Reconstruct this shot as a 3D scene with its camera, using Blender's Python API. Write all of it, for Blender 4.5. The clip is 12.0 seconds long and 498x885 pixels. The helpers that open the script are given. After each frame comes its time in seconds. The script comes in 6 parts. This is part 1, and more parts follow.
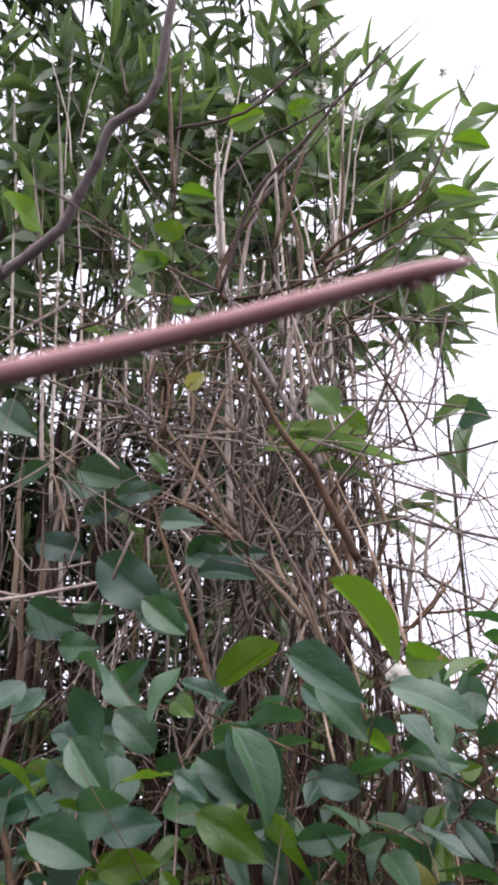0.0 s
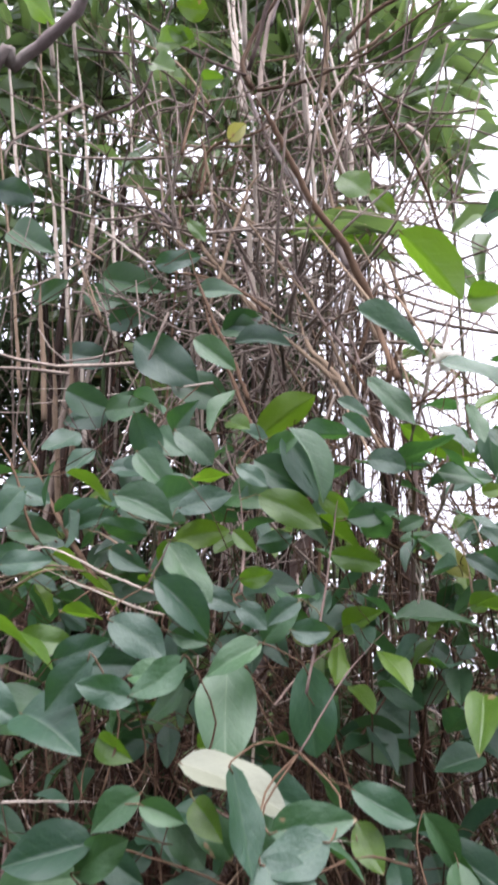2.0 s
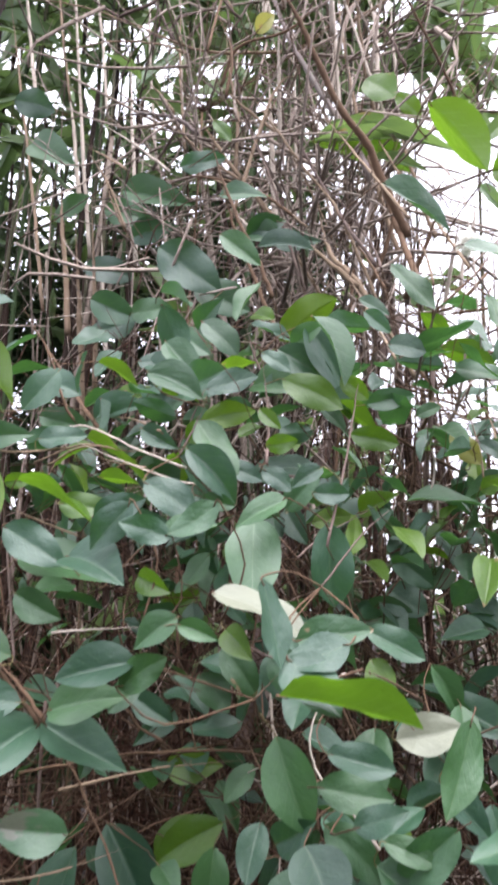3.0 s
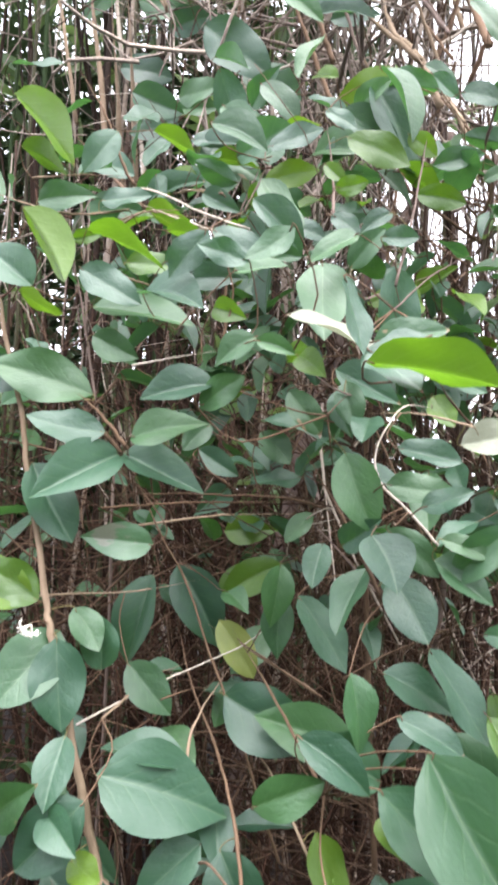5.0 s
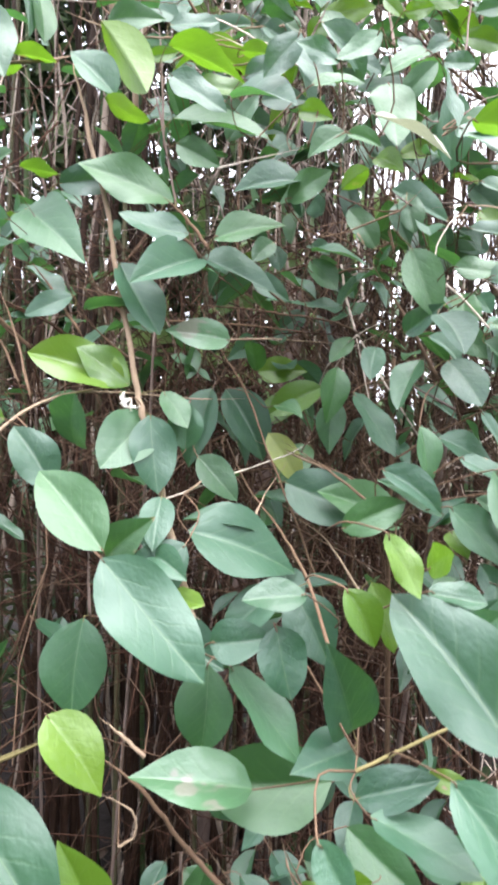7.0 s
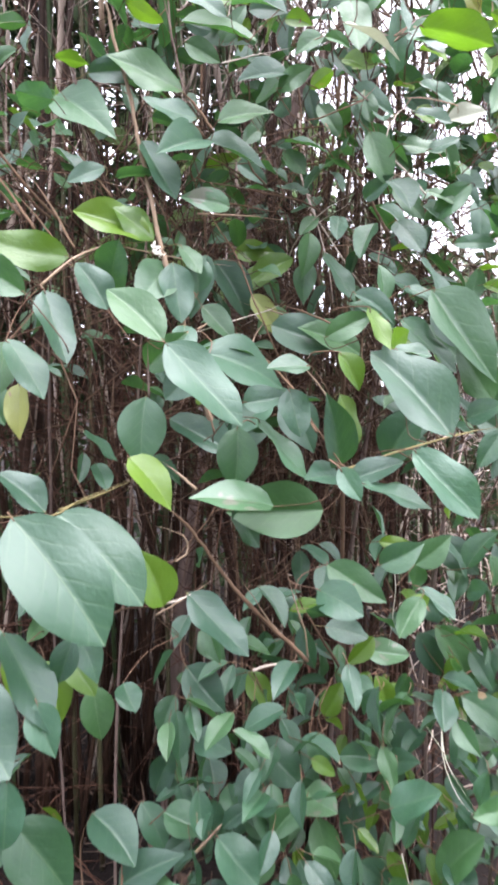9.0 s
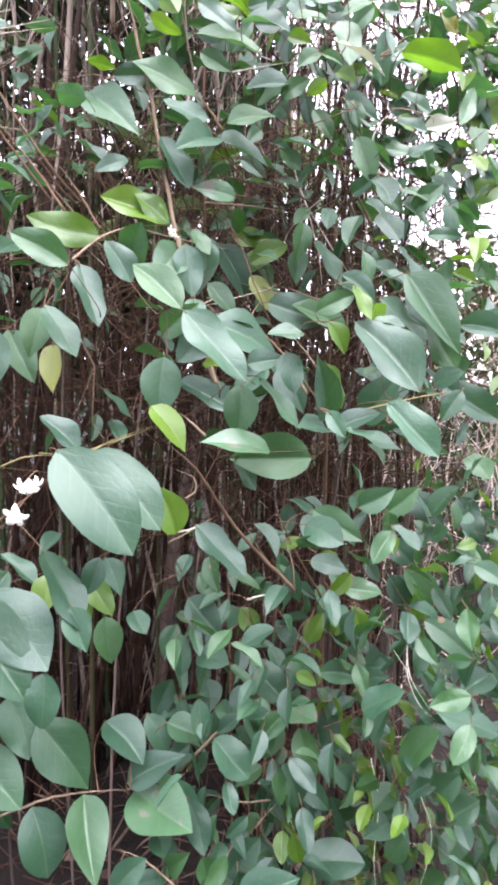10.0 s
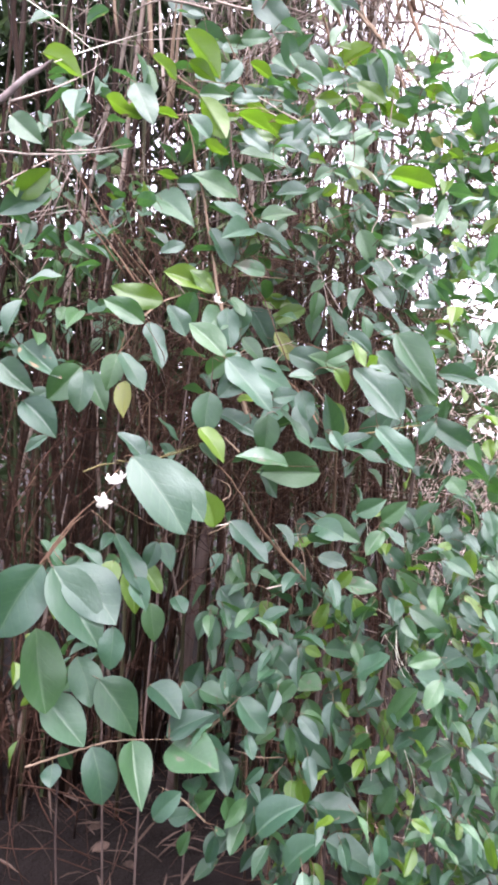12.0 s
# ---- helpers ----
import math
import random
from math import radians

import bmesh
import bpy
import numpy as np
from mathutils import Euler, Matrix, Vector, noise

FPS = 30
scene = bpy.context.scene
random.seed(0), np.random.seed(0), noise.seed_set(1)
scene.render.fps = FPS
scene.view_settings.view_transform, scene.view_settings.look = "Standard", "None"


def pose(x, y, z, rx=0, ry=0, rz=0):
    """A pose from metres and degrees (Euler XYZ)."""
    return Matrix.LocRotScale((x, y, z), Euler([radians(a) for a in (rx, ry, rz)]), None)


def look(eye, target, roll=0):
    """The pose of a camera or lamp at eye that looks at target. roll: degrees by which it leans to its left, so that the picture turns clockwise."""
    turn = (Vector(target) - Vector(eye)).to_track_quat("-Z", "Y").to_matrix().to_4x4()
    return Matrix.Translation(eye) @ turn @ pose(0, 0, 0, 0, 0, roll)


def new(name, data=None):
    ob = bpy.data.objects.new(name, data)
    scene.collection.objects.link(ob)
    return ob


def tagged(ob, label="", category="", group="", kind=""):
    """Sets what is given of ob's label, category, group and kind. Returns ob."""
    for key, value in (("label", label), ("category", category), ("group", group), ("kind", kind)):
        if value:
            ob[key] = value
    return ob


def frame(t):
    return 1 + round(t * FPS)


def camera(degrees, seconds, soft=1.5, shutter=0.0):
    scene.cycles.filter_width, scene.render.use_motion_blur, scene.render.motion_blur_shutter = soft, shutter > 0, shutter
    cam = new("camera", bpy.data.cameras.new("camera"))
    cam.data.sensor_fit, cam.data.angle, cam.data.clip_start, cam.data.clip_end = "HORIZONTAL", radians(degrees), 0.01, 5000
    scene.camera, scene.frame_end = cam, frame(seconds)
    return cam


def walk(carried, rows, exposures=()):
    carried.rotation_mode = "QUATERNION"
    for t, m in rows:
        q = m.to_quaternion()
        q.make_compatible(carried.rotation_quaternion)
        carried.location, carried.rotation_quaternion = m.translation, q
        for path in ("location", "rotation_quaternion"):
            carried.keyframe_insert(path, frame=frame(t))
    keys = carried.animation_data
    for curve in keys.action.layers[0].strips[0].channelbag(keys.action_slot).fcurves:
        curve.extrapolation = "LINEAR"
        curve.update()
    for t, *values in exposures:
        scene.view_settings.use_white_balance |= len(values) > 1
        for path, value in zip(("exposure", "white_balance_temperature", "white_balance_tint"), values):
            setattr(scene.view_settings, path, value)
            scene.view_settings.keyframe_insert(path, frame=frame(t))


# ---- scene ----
# ---- camera ----
cam = camera(43.0, 12.0, 3.5, 0.4)
PATH = [
    (0, (0.263, -0.273, 1.703), (0.002, 1.477, 2.635), -0.2),
    (0.5, (0.253, -0.266, 1.669), (-0.027, 1.491, 2.582), 0.2),
    (1, (0.231, -0.269, 1.629), (-0.016, 1.531, 2.466), -0.2),
    (1.5, (0.213, -0.259, 1.588), (-0.035, 1.581, 2.332), -0.5),
    (2, (0.202, -0.252, 1.552), (-0.037, 1.625, 2.201), -1.0),
    (2.5, (0.194, -0.253, 1.525), (-0.066, 1.645, 2.1), -0.3),
    (3, (0.192, -0.263, 1.494), (-0.092, 1.656, 1.983), 0.1),
    (3.2, (0.187, -0.267, 1.482), (-0.114, 1.657, 1.938), 0.8),
    (4.8, (0.164, -0.268, 1.409), (-0.203, 1.694, 1.54), 0.9),
    (5, (0.161, -0.269, 1.398), (-0.203, 1.695, 1.501), 0.7),
    (5.5, (0.145, -0.276, 1.367), (-0.19, 1.696, 1.398), 0.8),
    (6, (0.105, -0.293, 1.334), (-0.165, 1.688, 1.342), 1.6),
    (6.5, (0.085, -0.319, 1.303), (-0.124, 1.67, 1.293), 1.6),
    (6.7, (0.083, -0.329, 1.293), (-0.135, 1.659, 1.265), 1.5),
    (8.3, (-0.002, -0.375, 1.196), (0.15, 1.612, 1.024), -0.7),
    (8.5, (0.007, -0.406, 1.185), (0.132, 1.582, 0.997), -1.0),
    (9, (0.006, -0.505, 1.172), (0.067, 1.482, 0.956), 0.1),
    (9.5, (-0.011, -0.559, 1.155), (0.093, 1.423, 0.909), 1.0),
    (10, (-0.019, -0.61, 1.145), (0.106, 1.372, 0.904), 1.5),
    (10.5, (-0.026, -0.658, 1.135), (0.091, 1.326, 0.907), 1.5),
    (11, (-0.039, -0.706, 1.13), (0.067, 1.282, 0.938), 1.9),
    (11.5, (-0.044, -0.766, 1.13), (0.017, 1.229, 1.01), 2.3),
    (12, (-0.038, -0.815, 1.122), (0.026, 1.182, 1.038), 2.8),
]
walk(cam, [(t, look(eye, target, roll)) for t, eye, target, roll in PATH], ((0, 1.22, 6450, 22), (1, 1.5, 6450, 21), (2.5, 1.94, 6450, 19), (4.8, 2.56, 6600, 13), (6.7, 2.86, 6500, 12), (8.5, 2.7, 6400, 17), (10.5, 2.8, 6400, 23), (12, 2.82, 6400, 27)))


# ---- sky and light: an overcast day, open sky above and behind the hedge ----
world = bpy.data.worlds.new("overcast_sky")
world.use_nodes = True
scene.world = world
wt = world.node_tree
sky = wt.nodes.new("ShaderNodeTexSky")
sky.sky_type, sky.sun_disc = 'NISHITA', False
sky.sun_elevation, sky.sun_rotation = radians(80), radians(117)
sky.dust_density, sky.air_density = 6.0, 1.5
cloud = wt.nodes.new("ShaderNodeMix")
cloud.data_type = 'RGBA'
cloud.inputs[0].default_value = 0.9
wt.links.new(sky.outputs[0], cloud.inputs[6])
cloud.inputs[7].default_value = (9.2, 9.6, 10.6, 1)
bg = wt.nodes["Background"]
wt.links.new(cloud.outputs[2], bg.inputs[0])
bg.inputs[1].default_value = 0.078
sun = new("sun", bpy.data.lights.new("sun", 'SUN'))
sun.data.energy, sun.data.angle, sun.data.color = 2.9, radians(75), (1, 0.985, 0.97)
sun.matrix_basis = look((0.8, -0.9, 4.2), (0, 0, 0))


# ---- materials ----
def material(name):
    m = bpy.data.materials.new(name)
    m.use_nodes = True
    nt = m.node_tree
    return m, nt, nt.nodes["Principled BSDF"], nt.nodes["Material Output"]


def node(nt, kind, *links, **values):
    n = nt.nodes.new(kind)
    for key, value in values.items():
        setattr_plain(n, key, value)
    for socket, source in links:
        if hasattr(source, "is_output"):
            nt.links.new(source, n.inputs[socket])
        else:
            n.inputs[socket].default_value = source
    return n


def setattr_plain(n, key, value):
    if key == "op":
        n.operation = value
    elif key == "data":
        n.data_type = value
    elif key == "blend":
        n.blend_type = value
    elif key == "clamp":
        n.use_clamp = value


def maths(nt, op, a, b=0.0, c=None):
    links = [(0, a), (1, b)] + ([(2, c)] if c is not None else [])
    return node(nt, "ShaderNodeMath", *links, op=op).outputs[0]


def mixed(nt, fac, a, b, blend="MIX"):
    return node(nt, "ShaderNodeMix", (0, fac), (6, a), (7, b), data='RGBA', blend=blend).outputs[2]


def step(nt, x, lo, hi):
    n = nt.nodes.new("ShaderNodeMapRange")
    n.interpolation_type = 'SMOOTHSTEP'
    nt.links.new(x, n.inputs[0])
    n.inputs[1].default_value, n.inputs[2].default_value = lo, hi
    return n.outputs[0]


def noise_of(nt, where, scale, detail=3.0, rough=0.55):
    return node(nt, "ShaderNodeTexNoise", ("Vector", where), ("Scale", scale), ("Detail", detail), ("Roughness", rough)).outputs[0]


def blade_material(name, dark, light, through_light, rough, share, spots=0.06, vein=(0.30, 0.42, 0.20), parallel=False, warm=None, blight=False):
    """A leaf blade: pale midrib, side veins, mottling, a few brown blemishes, and light that comes through."""
    m, nt, bsdf, out = material(name)
    uv = nt.nodes.new("ShaderNodeUVMap")
    info = nt.nodes.new("ShaderNodeObjectInfo").outputs["Random"]
    split = node(nt, "ShaderNodeSeparateXYZ", (0, uv.outputs[0]))
    u = maths(nt, "ABSOLUTE", maths(nt, "SUBTRACT", split.outputs[0], 0.5))
    v = split.outputs[1]
    shift = node(nt, "ShaderNodeCombineXYZ", (0, split.outputs[0]), (1, v), (2, maths(nt, "MULTIPLY", info, 37.0))).outputs[0]
    mottle = noise_of(nt, shift, 3.2, 4)
    grain = noise_of(nt, shift, 26.0, 3)
    tone = maths(nt, "ADD", maths(nt, "MULTIPLY", info, 0.62), maths(nt, "MULTIPLY", mottle, 0.42))
    colour = mixed(nt, step(nt, tone, 0.12, 0.95), dark, light)
    if warm:
        sunny = step(nt, maths(nt, "FRACT", maths(nt, "MULTIPLY", info, 13.7)), 0.45, 1.0)
        colour = mixed(nt, maths(nt, "MULTIPLY", sunny, 0.75), colour, warm)
    rib = maths(nt, "SUBTRACT", 1.0, step(nt, u, 0.002, 0.011))
    if parallel:
        side = node(nt, "ShaderNodeMath", (0, maths(nt, "MULTIPLY", u, 160.0)), op='SINE').outputs[0]
    else:
        bent = maths(nt, "MULTIPLY", maths(nt, "POWER", u, 0.8), 24.0)
        angle = maths(nt, "ADD", maths(nt, "SUBTRACT", maths(nt, "MULTIPLY", v, 38.0), bent), maths(nt, "MULTIPLY", mottle, 5.0))
        side = node(nt, "ShaderNodeMath", (0, angle), op='SINE').outputs[0]
    ridge = maths(nt, "MULTIPLY", step(nt, side, 0.80, 1.0), step(nt, u, 0.42, 0.10))
    colour = mixed(nt, maths(nt, "MULTIPLY", ridge, 0.035), colour, (*vein, 1))
    colour = mixed(nt, maths(nt, "MULTIPLY", rib, 0.14), colour, (*vein, 1))
    colour = mixed(nt, maths(nt, "MULTIPLY", step(nt, grain, 0.45, 0.7), 0.12), colour, light)
    # browned tips and blemishes on some of the leaves only
    old = step(nt, maths(nt, "FRACT", maths(nt, "MULTIPLY", info, 7.31)), 1.0 - spots, 1.02 - spots)
    tip = step(nt, maths(nt, "ADD", v, maths(nt, "MULTIPLY", grain, 0.10)), 0.985, 1.03)
    blot = step(nt, noise_of(nt, shift, 2.1, 2), 0.66, 0.70)
    hurt = maths(nt, "MULTIPLY", maths(nt, "MAXIMUM", tip, blot), old)
    colour = mixed(nt, maths(nt, "MULTIPLY", hurt, 0.8), colour, (0.24, 0.16, 0.09, 1))
    if blight:
        spot = step(nt, maths(nt, "ADD", noise_of(nt, shift, 2.6, 2), maths(nt, "MULTIPLY", mottle, 0.15)), 0.64, 0.70)
        colour = mixed(nt, maths(nt, "MULTIPLY", spot, 0.4), colour, (0.23, 0.150, 0.165, 1))
    nt.links.new(colour, bsdf.inputs["Base Color"])
    nt.links.new(maths(nt, "ADD", rough - 0.06, maths(nt, "MULTIPLY", grain, 0.14)), bsdf.inputs["Roughness"])
    bsdf.inputs["Specular IOR Level"].default_value = 0.74
    bsdf.inputs["Specular Tint"].default_value = (0.92, 0.96, 1.0, 1)
    high = maths(nt, "ADD", maths(nt, "MULTIPLY", ridge, -0.2), maths(nt, "ADD", maths(nt, "MULTIPLY", grain, 0.4), maths(nt, "MULTIPLY", noise_of(nt, shift, 7.0, 2), 1.6)))
    bump = node(nt, "ShaderNodeBump", ("Height", high), ("Strength", 0.32), ("Distance", 0.0014))
    nt.links.new(bump.outputs[0], bsdf.inputs["Normal"])
    thin = nt.nodes.new("ShaderNodeBsdfTranslucent")
    nt.links.new(mixed(nt, maths(nt, "MULTIPLY", hurt, 0.7), mixed(nt, mottle, through_light, colour), (0.25, 0.14, 0.07, 1)), thin.inputs[0])
    mix = node(nt, "ShaderNodeMixShader", (0, share), (1, bsdf.outputs[0]), (2, thin.outputs[0]))
    nt.links.new(mix.outputs[0], out.inputs[0])
    return m


def bark_material(name, dark, light, rough=0.8, streak=(60.0, 60.0, 4.0), bump_by=0.0012, worn=None):
    """Stems: streaks along the length, blotches, and a tone of its own for each stem."""
    m, nt, bsdf, out = material(name)
    where = nt.nodes.new("ShaderNodeTexCoord").outputs["Object"]
    info = nt.nodes.new("ShaderNodeObjectInfo").outputs["Random"]
    island = nt.nodes.new("ShaderNodeNewGeometry").outputs["Random Per Island"]
    stretched = node(nt, "ShaderNodeVectorMath", (0, where), (1, streak), op='MULTIPLY').outputs[0]
    fine = noise_of(nt, stretched, 4.0, 4)
    broad = noise_of(nt, where, 9.0, 3)
    tone = maths(nt, "ADD", maths(nt, "MULTIPLY", maths(nt, "ADD", info, island), 0.26), maths(nt, "ADD", maths(nt, "MULTIPLY", fine, 0.45), maths(nt, "MULTIPLY", broad, 0.4)))
    colour = mixed(nt, step(nt, tone, 0.30, 1.0), dark, light)
    if worn:
        colour = mixed(nt, maths(nt, "MULTIPLY", step(nt, broad, 0.55, 0.68), 0.7), colour, worn)
    nt.links.new(colour, bsdf.inputs["Base Color"])
    bsdf.inputs["Roughness"].default_value = rough
    bsdf.inputs["Specular IOR Level"].default_value = 0.12
    bump = node(nt, "ShaderNodeBump", ("Height", fine), ("Strength", 0.5), ("Distance", bump_by))
    nt.links.new(bump.outputs[0], bsdf.inputs["Normal"])
    return m


MAT = {
    "green": blade_material("honeysuckle_leaf", (0.007, 0.035, 0.018, 1), (0.025, 0.076, 0.040, 1), (0.11, 0.31, 0.045, 1), 0.50, 0.26, warm=(0.030, 0.090, 0.020, 1)),
    "fresh": blade_material("young_honeysuckle_leaf", (0.040, 0.098, 0.007, 1), (0.100, 0.180, 0.014, 1), (0.145, 0.31, 0.012, 1), 0.42, 0.42, 0.2),
    "yellow": blade_material("yellowing_honeysuckle_leaf", (0.15, 0.19, 0.04, 1), (0.29, 0.29, 0.08, 1), (0.45, 0.44, 0.08, 1), 0.5, 0.35, 0.6),
    "pale_leaf": blade_material("leaf_underside", (0.13, 0.145, 0.10, 1), (0.21, 0.225, 0.165, 1), (0.24, 0.26, 0.16, 1), 0.6, 0.3, 0.3, (0.50, 0.50, 0.38)),
    "blotched": blade_material("blotched_honeysuckle_leaf", (0.040, 0.100, 0.045, 1), (0.090, 0.170, 0.090, 1), (0.16, 0.38, 0.07, 1), 0.40, 0.25, 0.05, blight=True),
    "bamboo": blade_material("bamboo_leaf", (0.045, 0.095, 0.035, 1), (0.140, 0.215, 0.080, 1), (0.27, 0.42, 0.10, 1), 0.40, 0.38, 0.2, (0.14, 0.22, 0.10), True),
    "tan": bark_material("tan_stem", (0.10, 0.070, 0.046, 1), (0.29, 0.215, 0.155, 1)),
    "brown": bark_material("brown_stem", (0.042, 0.026, 0.017, 1), (0.135, 0.085, 0.056, 1)),
    "shoot": bark_material("red_brown_shoot", (0.17, 0.062, 0.060, 1), (0.40, 0.235, 0.235, 1), 0.36, (20, 20, 20), 0.0003),
    "dark": bark_material("dark_twig", (0.045, 0.032, 0.030, 1), (0.15, 0.11, 0.095, 1)),
    "bark": bark_material("grey_bark", (0.075, 0.060, 0.060, 1), (0.24, 0.20, 0.19, 1), 0.85, (30, 30, 6), 0.003, (0.26, 0.24, 0.22, 1)),
    "pale": bark_material("bleached_twig", (0.24, 0.20, 0.165, 1), (0.50, 0.44, 0.38, 1)),
    "olive": bark_material("olive_shoot", (0.075, 0.062, 0.026, 1), (0.16, 0.135, 0.062, 1), 0.6),
    "white": bark_material("pale_tendril", (0.50, 0.50, 0.38, 1), (0.74, 0.72, 0.60, 1), 0.6),
    # cane brown taken far down, so the colour carries the thicket's deep shade
    "cane": bark_material("shaded_dry_cane", (0.007, 0.0042, 0.003, 1), (0.034, 0.019, 0.013, 1), 0.7, (50, 50, 1.2), 0.001, (0.024, 0.014, 0.010, 1)),
    "straw": bark_material("bleached_cane", (0.10, 0.074, 0.060, 1), (0.32, 0.265, 0.22, 1), 0.7, (50, 50, 1.2), 0.001),
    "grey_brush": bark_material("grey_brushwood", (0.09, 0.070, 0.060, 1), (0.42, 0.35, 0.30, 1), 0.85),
    # darker copy of the dead twigs, with shade put into the brown
    "brush": bark_material("shaded_brushwood", (0.010, 0.005, 0.0035, 1), (0.085, 0.042, 0.028, 1), 0.85),
    # culm green lowered likewise to stand for shade among the canes
    "culm": bark_material("shaded_green_culm", (0.016, 0.017, 0.008, 1), (0.062, 0.058, 0.032, 1), 0.5, (40, 40, 1.0), 0.0006),
}


def plain_material(name, a, b, rough, scale, bump_by=0.0, share=0.0):
    m, nt, bsdf, out = material(name)
    where = nt.nodes.new("ShaderNodeTexCoord").outputs["Object"]
    island = nt.nodes.new("ShaderNodeNewGeometry").outputs["Random Per Island"]
    n1, n2 = noise_of(nt, where, scale, 6), noise_of(nt, where, scale * 7, 3)
    tone = maths(nt, "ADD", maths(nt, "MULTIPLY", n1, 0.6), maths(nt, "ADD", maths(nt, "MULTIPLY", n2, 0.3), maths(nt, "MULTIPLY", island, 0.35)))
    nt.links.new(mixed(nt, step(nt, tone, 0.25, 0.95), a, b), bsdf.inputs["Base Color"])
    bsdf.inputs["Roughness"].default_value = rough
    bsdf.inputs["Specular IOR Level"].default_value = 0.1
    if bump_by:
        bump = node(nt, "ShaderNodeBump", ("Height", maths(nt, "ADD", n1, maths(nt, "MULTIPLY", n2, 0.5))), ("Strength", 0.8), ("Distance", bump_by))
        nt.links.new(bump.outputs[0], bsdf.inputs["Normal"])
    if share:
        thin = nt.nodes.new("ShaderNodeBsdfTranslucent")
        thin.inputs[0].default_value = b
        mix = node(nt, "ShaderNodeMixShader", (0, share), (1, bsdf.outputs[0]), (2, thin.outputs[0]))
        nt.links.new(mix.outputs[0], out.inputs[0])
    return m


# soil almost black: the deep shade under the hedge is in its colour
MAT["soil"] = plain_material("shaded_soil", (0.003, 0.002, 0.002, 1), (0.012, 0.009, 0.008, 1), 0.95, 9.0, 0.02)
MAT["litter"] = plain_material("leaf_litter", (0.020, 0.013, 0.010, 1), (0.095, 0.066, 0.052, 1), 0.85, 20.0, 0.001)
MAT["petal"] = plain_material("white_petal", (0.74, 0.71, 0.60, 1), (0.88, 0.87, 0.82, 1), 0.55, 60.0, 0.0, 0.3)
# foliage green set darker than the near leaves to stand for shade
MAT["far"] = plain_material("shaded_far_foliage", (0.010, 0.020, 0.010, 1), (0.050, 0.080, 0.034, 1), 0.6, 3.0, 0.0, 0.2)


# ---- mesh tools ----
def linked(name, verts, faces, mat, parent=None, m=None, label="", uvs=None, smooth=True):
    me = bpy.data.meshes.new(name)
    me.from_pydata(verts, [], faces)
    if uvs is not None:
        layer = me.uv_layers.new(name="UVMap")
        layer.data.foreach_set("uv", [c for f in faces for i in f for c in uvs[i]])
    if smooth:
        me.polygons.foreach_set("use_smooth", [True] * len(me.polygons))
    me.materials.append(mat)
    me.update()
    ob = new(name, me)
    if parent is not None:
        ob.parent = parent
    if m is not None:
        ob.matrix_basis = m
    return tagged(ob, label)


def curve_points(points, per=5):
    """Catmull-Rom through a few guide points."""
    p = [Vector(q) for q in points]
    p = [p[0] * 2 - p[1]] + p + [p[-1] * 2 - p[-2]]
    out = []
    for i in range(1, len(p) - 2):
        for k in range(per):
            t = k / per
            a, b, c, d = p[i - 1], p[i], p[i + 1], p[i + 2]
            out.append(0.5 * (2 * b + (c - a) * t + (2 * a - 5 * b + 4 * c - d) * t * t + (3 * b - a - 3 * c + d) * t ** 3))
    return out + [p[-2]]


def tube(verts, faces, points, radii, sides=6):
    """Adds a round rod along points, closed at both ends."""
    first, n = len(verts), len(points)
    side = None
    for i, p in enumerate(points):
        ahead = (points[min(i + 1, n - 1)] - points[max(i - 1, 0)]).normalized()
        if side is None:
            side = ahead.cross(Vector((0.31, 0.77, 0.55))).normalized()
        side = (side - ahead * side.dot(ahead)).normalized()
        other = ahead.cross(side)
        for k in range(sides):
            a = 2 * math.pi * k / sides
            verts.append(p + (side * math.cos(a) + other * math.sin(a)) * radii[i])
    for i in range(n - 1):
        for k in range(sides):
            a, b = first + i * sides + k, first + i * sides + (k + 1) % sides
            faces.append((a, b, b + sides, a + sides))
    faces.append(tuple(first + k for k in reversed(range(sides))))
    faces.append(tuple(first + (n - 1) * sides + k for k in range(sides)))


def blade(name, shape, fold, curl, wave, mat, rows=12, skew=0.0, nibble=0.0):
    """A leaf blade of length 1 and width 1 on +y, its upper face on +z: folded at the rib, its edges drooping and waved."""
    cols = (-1.0, -0.62, -0.12, 0.0, 0.12, 0.62, 1.0)
    verts, faces, uvs = [], [], []
    rng = random.Random(name)
    lag = rng.uniform(0, 6.28)
    for r in range(rows + 1):
        v = r / rows
        half = 0.5 * shape(v)
        for c in cols:
            edge = 1.0 - (nibble * rng.random() if abs(c) == 1.0 and 0.15 < v < 0.95 else 0.0)
            x = c * half * edge + skew * math.sin(math.pi * v) * 0.10
            z = half * 1.35 * (fold * abs(c) - 0.30 * fold * c * c) + curl * (v - 1.5 * v * v)
            z += wave * math.sin(v * 8.0 + c * 1.3 + lag) * c * c * half * 1.6
            verts.append((x, v, z))
            uvs.append((0.5 + c * half * 0.98, v))
    n = len(cols)
    for r in range(rows):
        for c in range(n - 1):
            a = r * n + c
            faces.append((a, a + 1, a + n + 1, a + n))
    me = bpy.data.meshes.new(name)
    me.from_pydata(verts, [], faces)
    layer = me.uv_layers.new(name="UVMap")
    layer.data.foreach_set("uv", [q for f in faces for i in f for q in uvs[i]])
    me.polygons.foreach_set("use_smooth", [True] * len(faces))
    me.materials.append(mat)
    return me


def outline(a, b):
    """The width of a blade along its length, from a rounded base (a) to a drawn-out tip (b)."""
    top = (a / (a + b)) ** a * (b / (a + b)) ** b
    return lambda v: max(0.014, v ** a * (1.0 - v) ** b / top) if 0 < v < 1 else 0.014


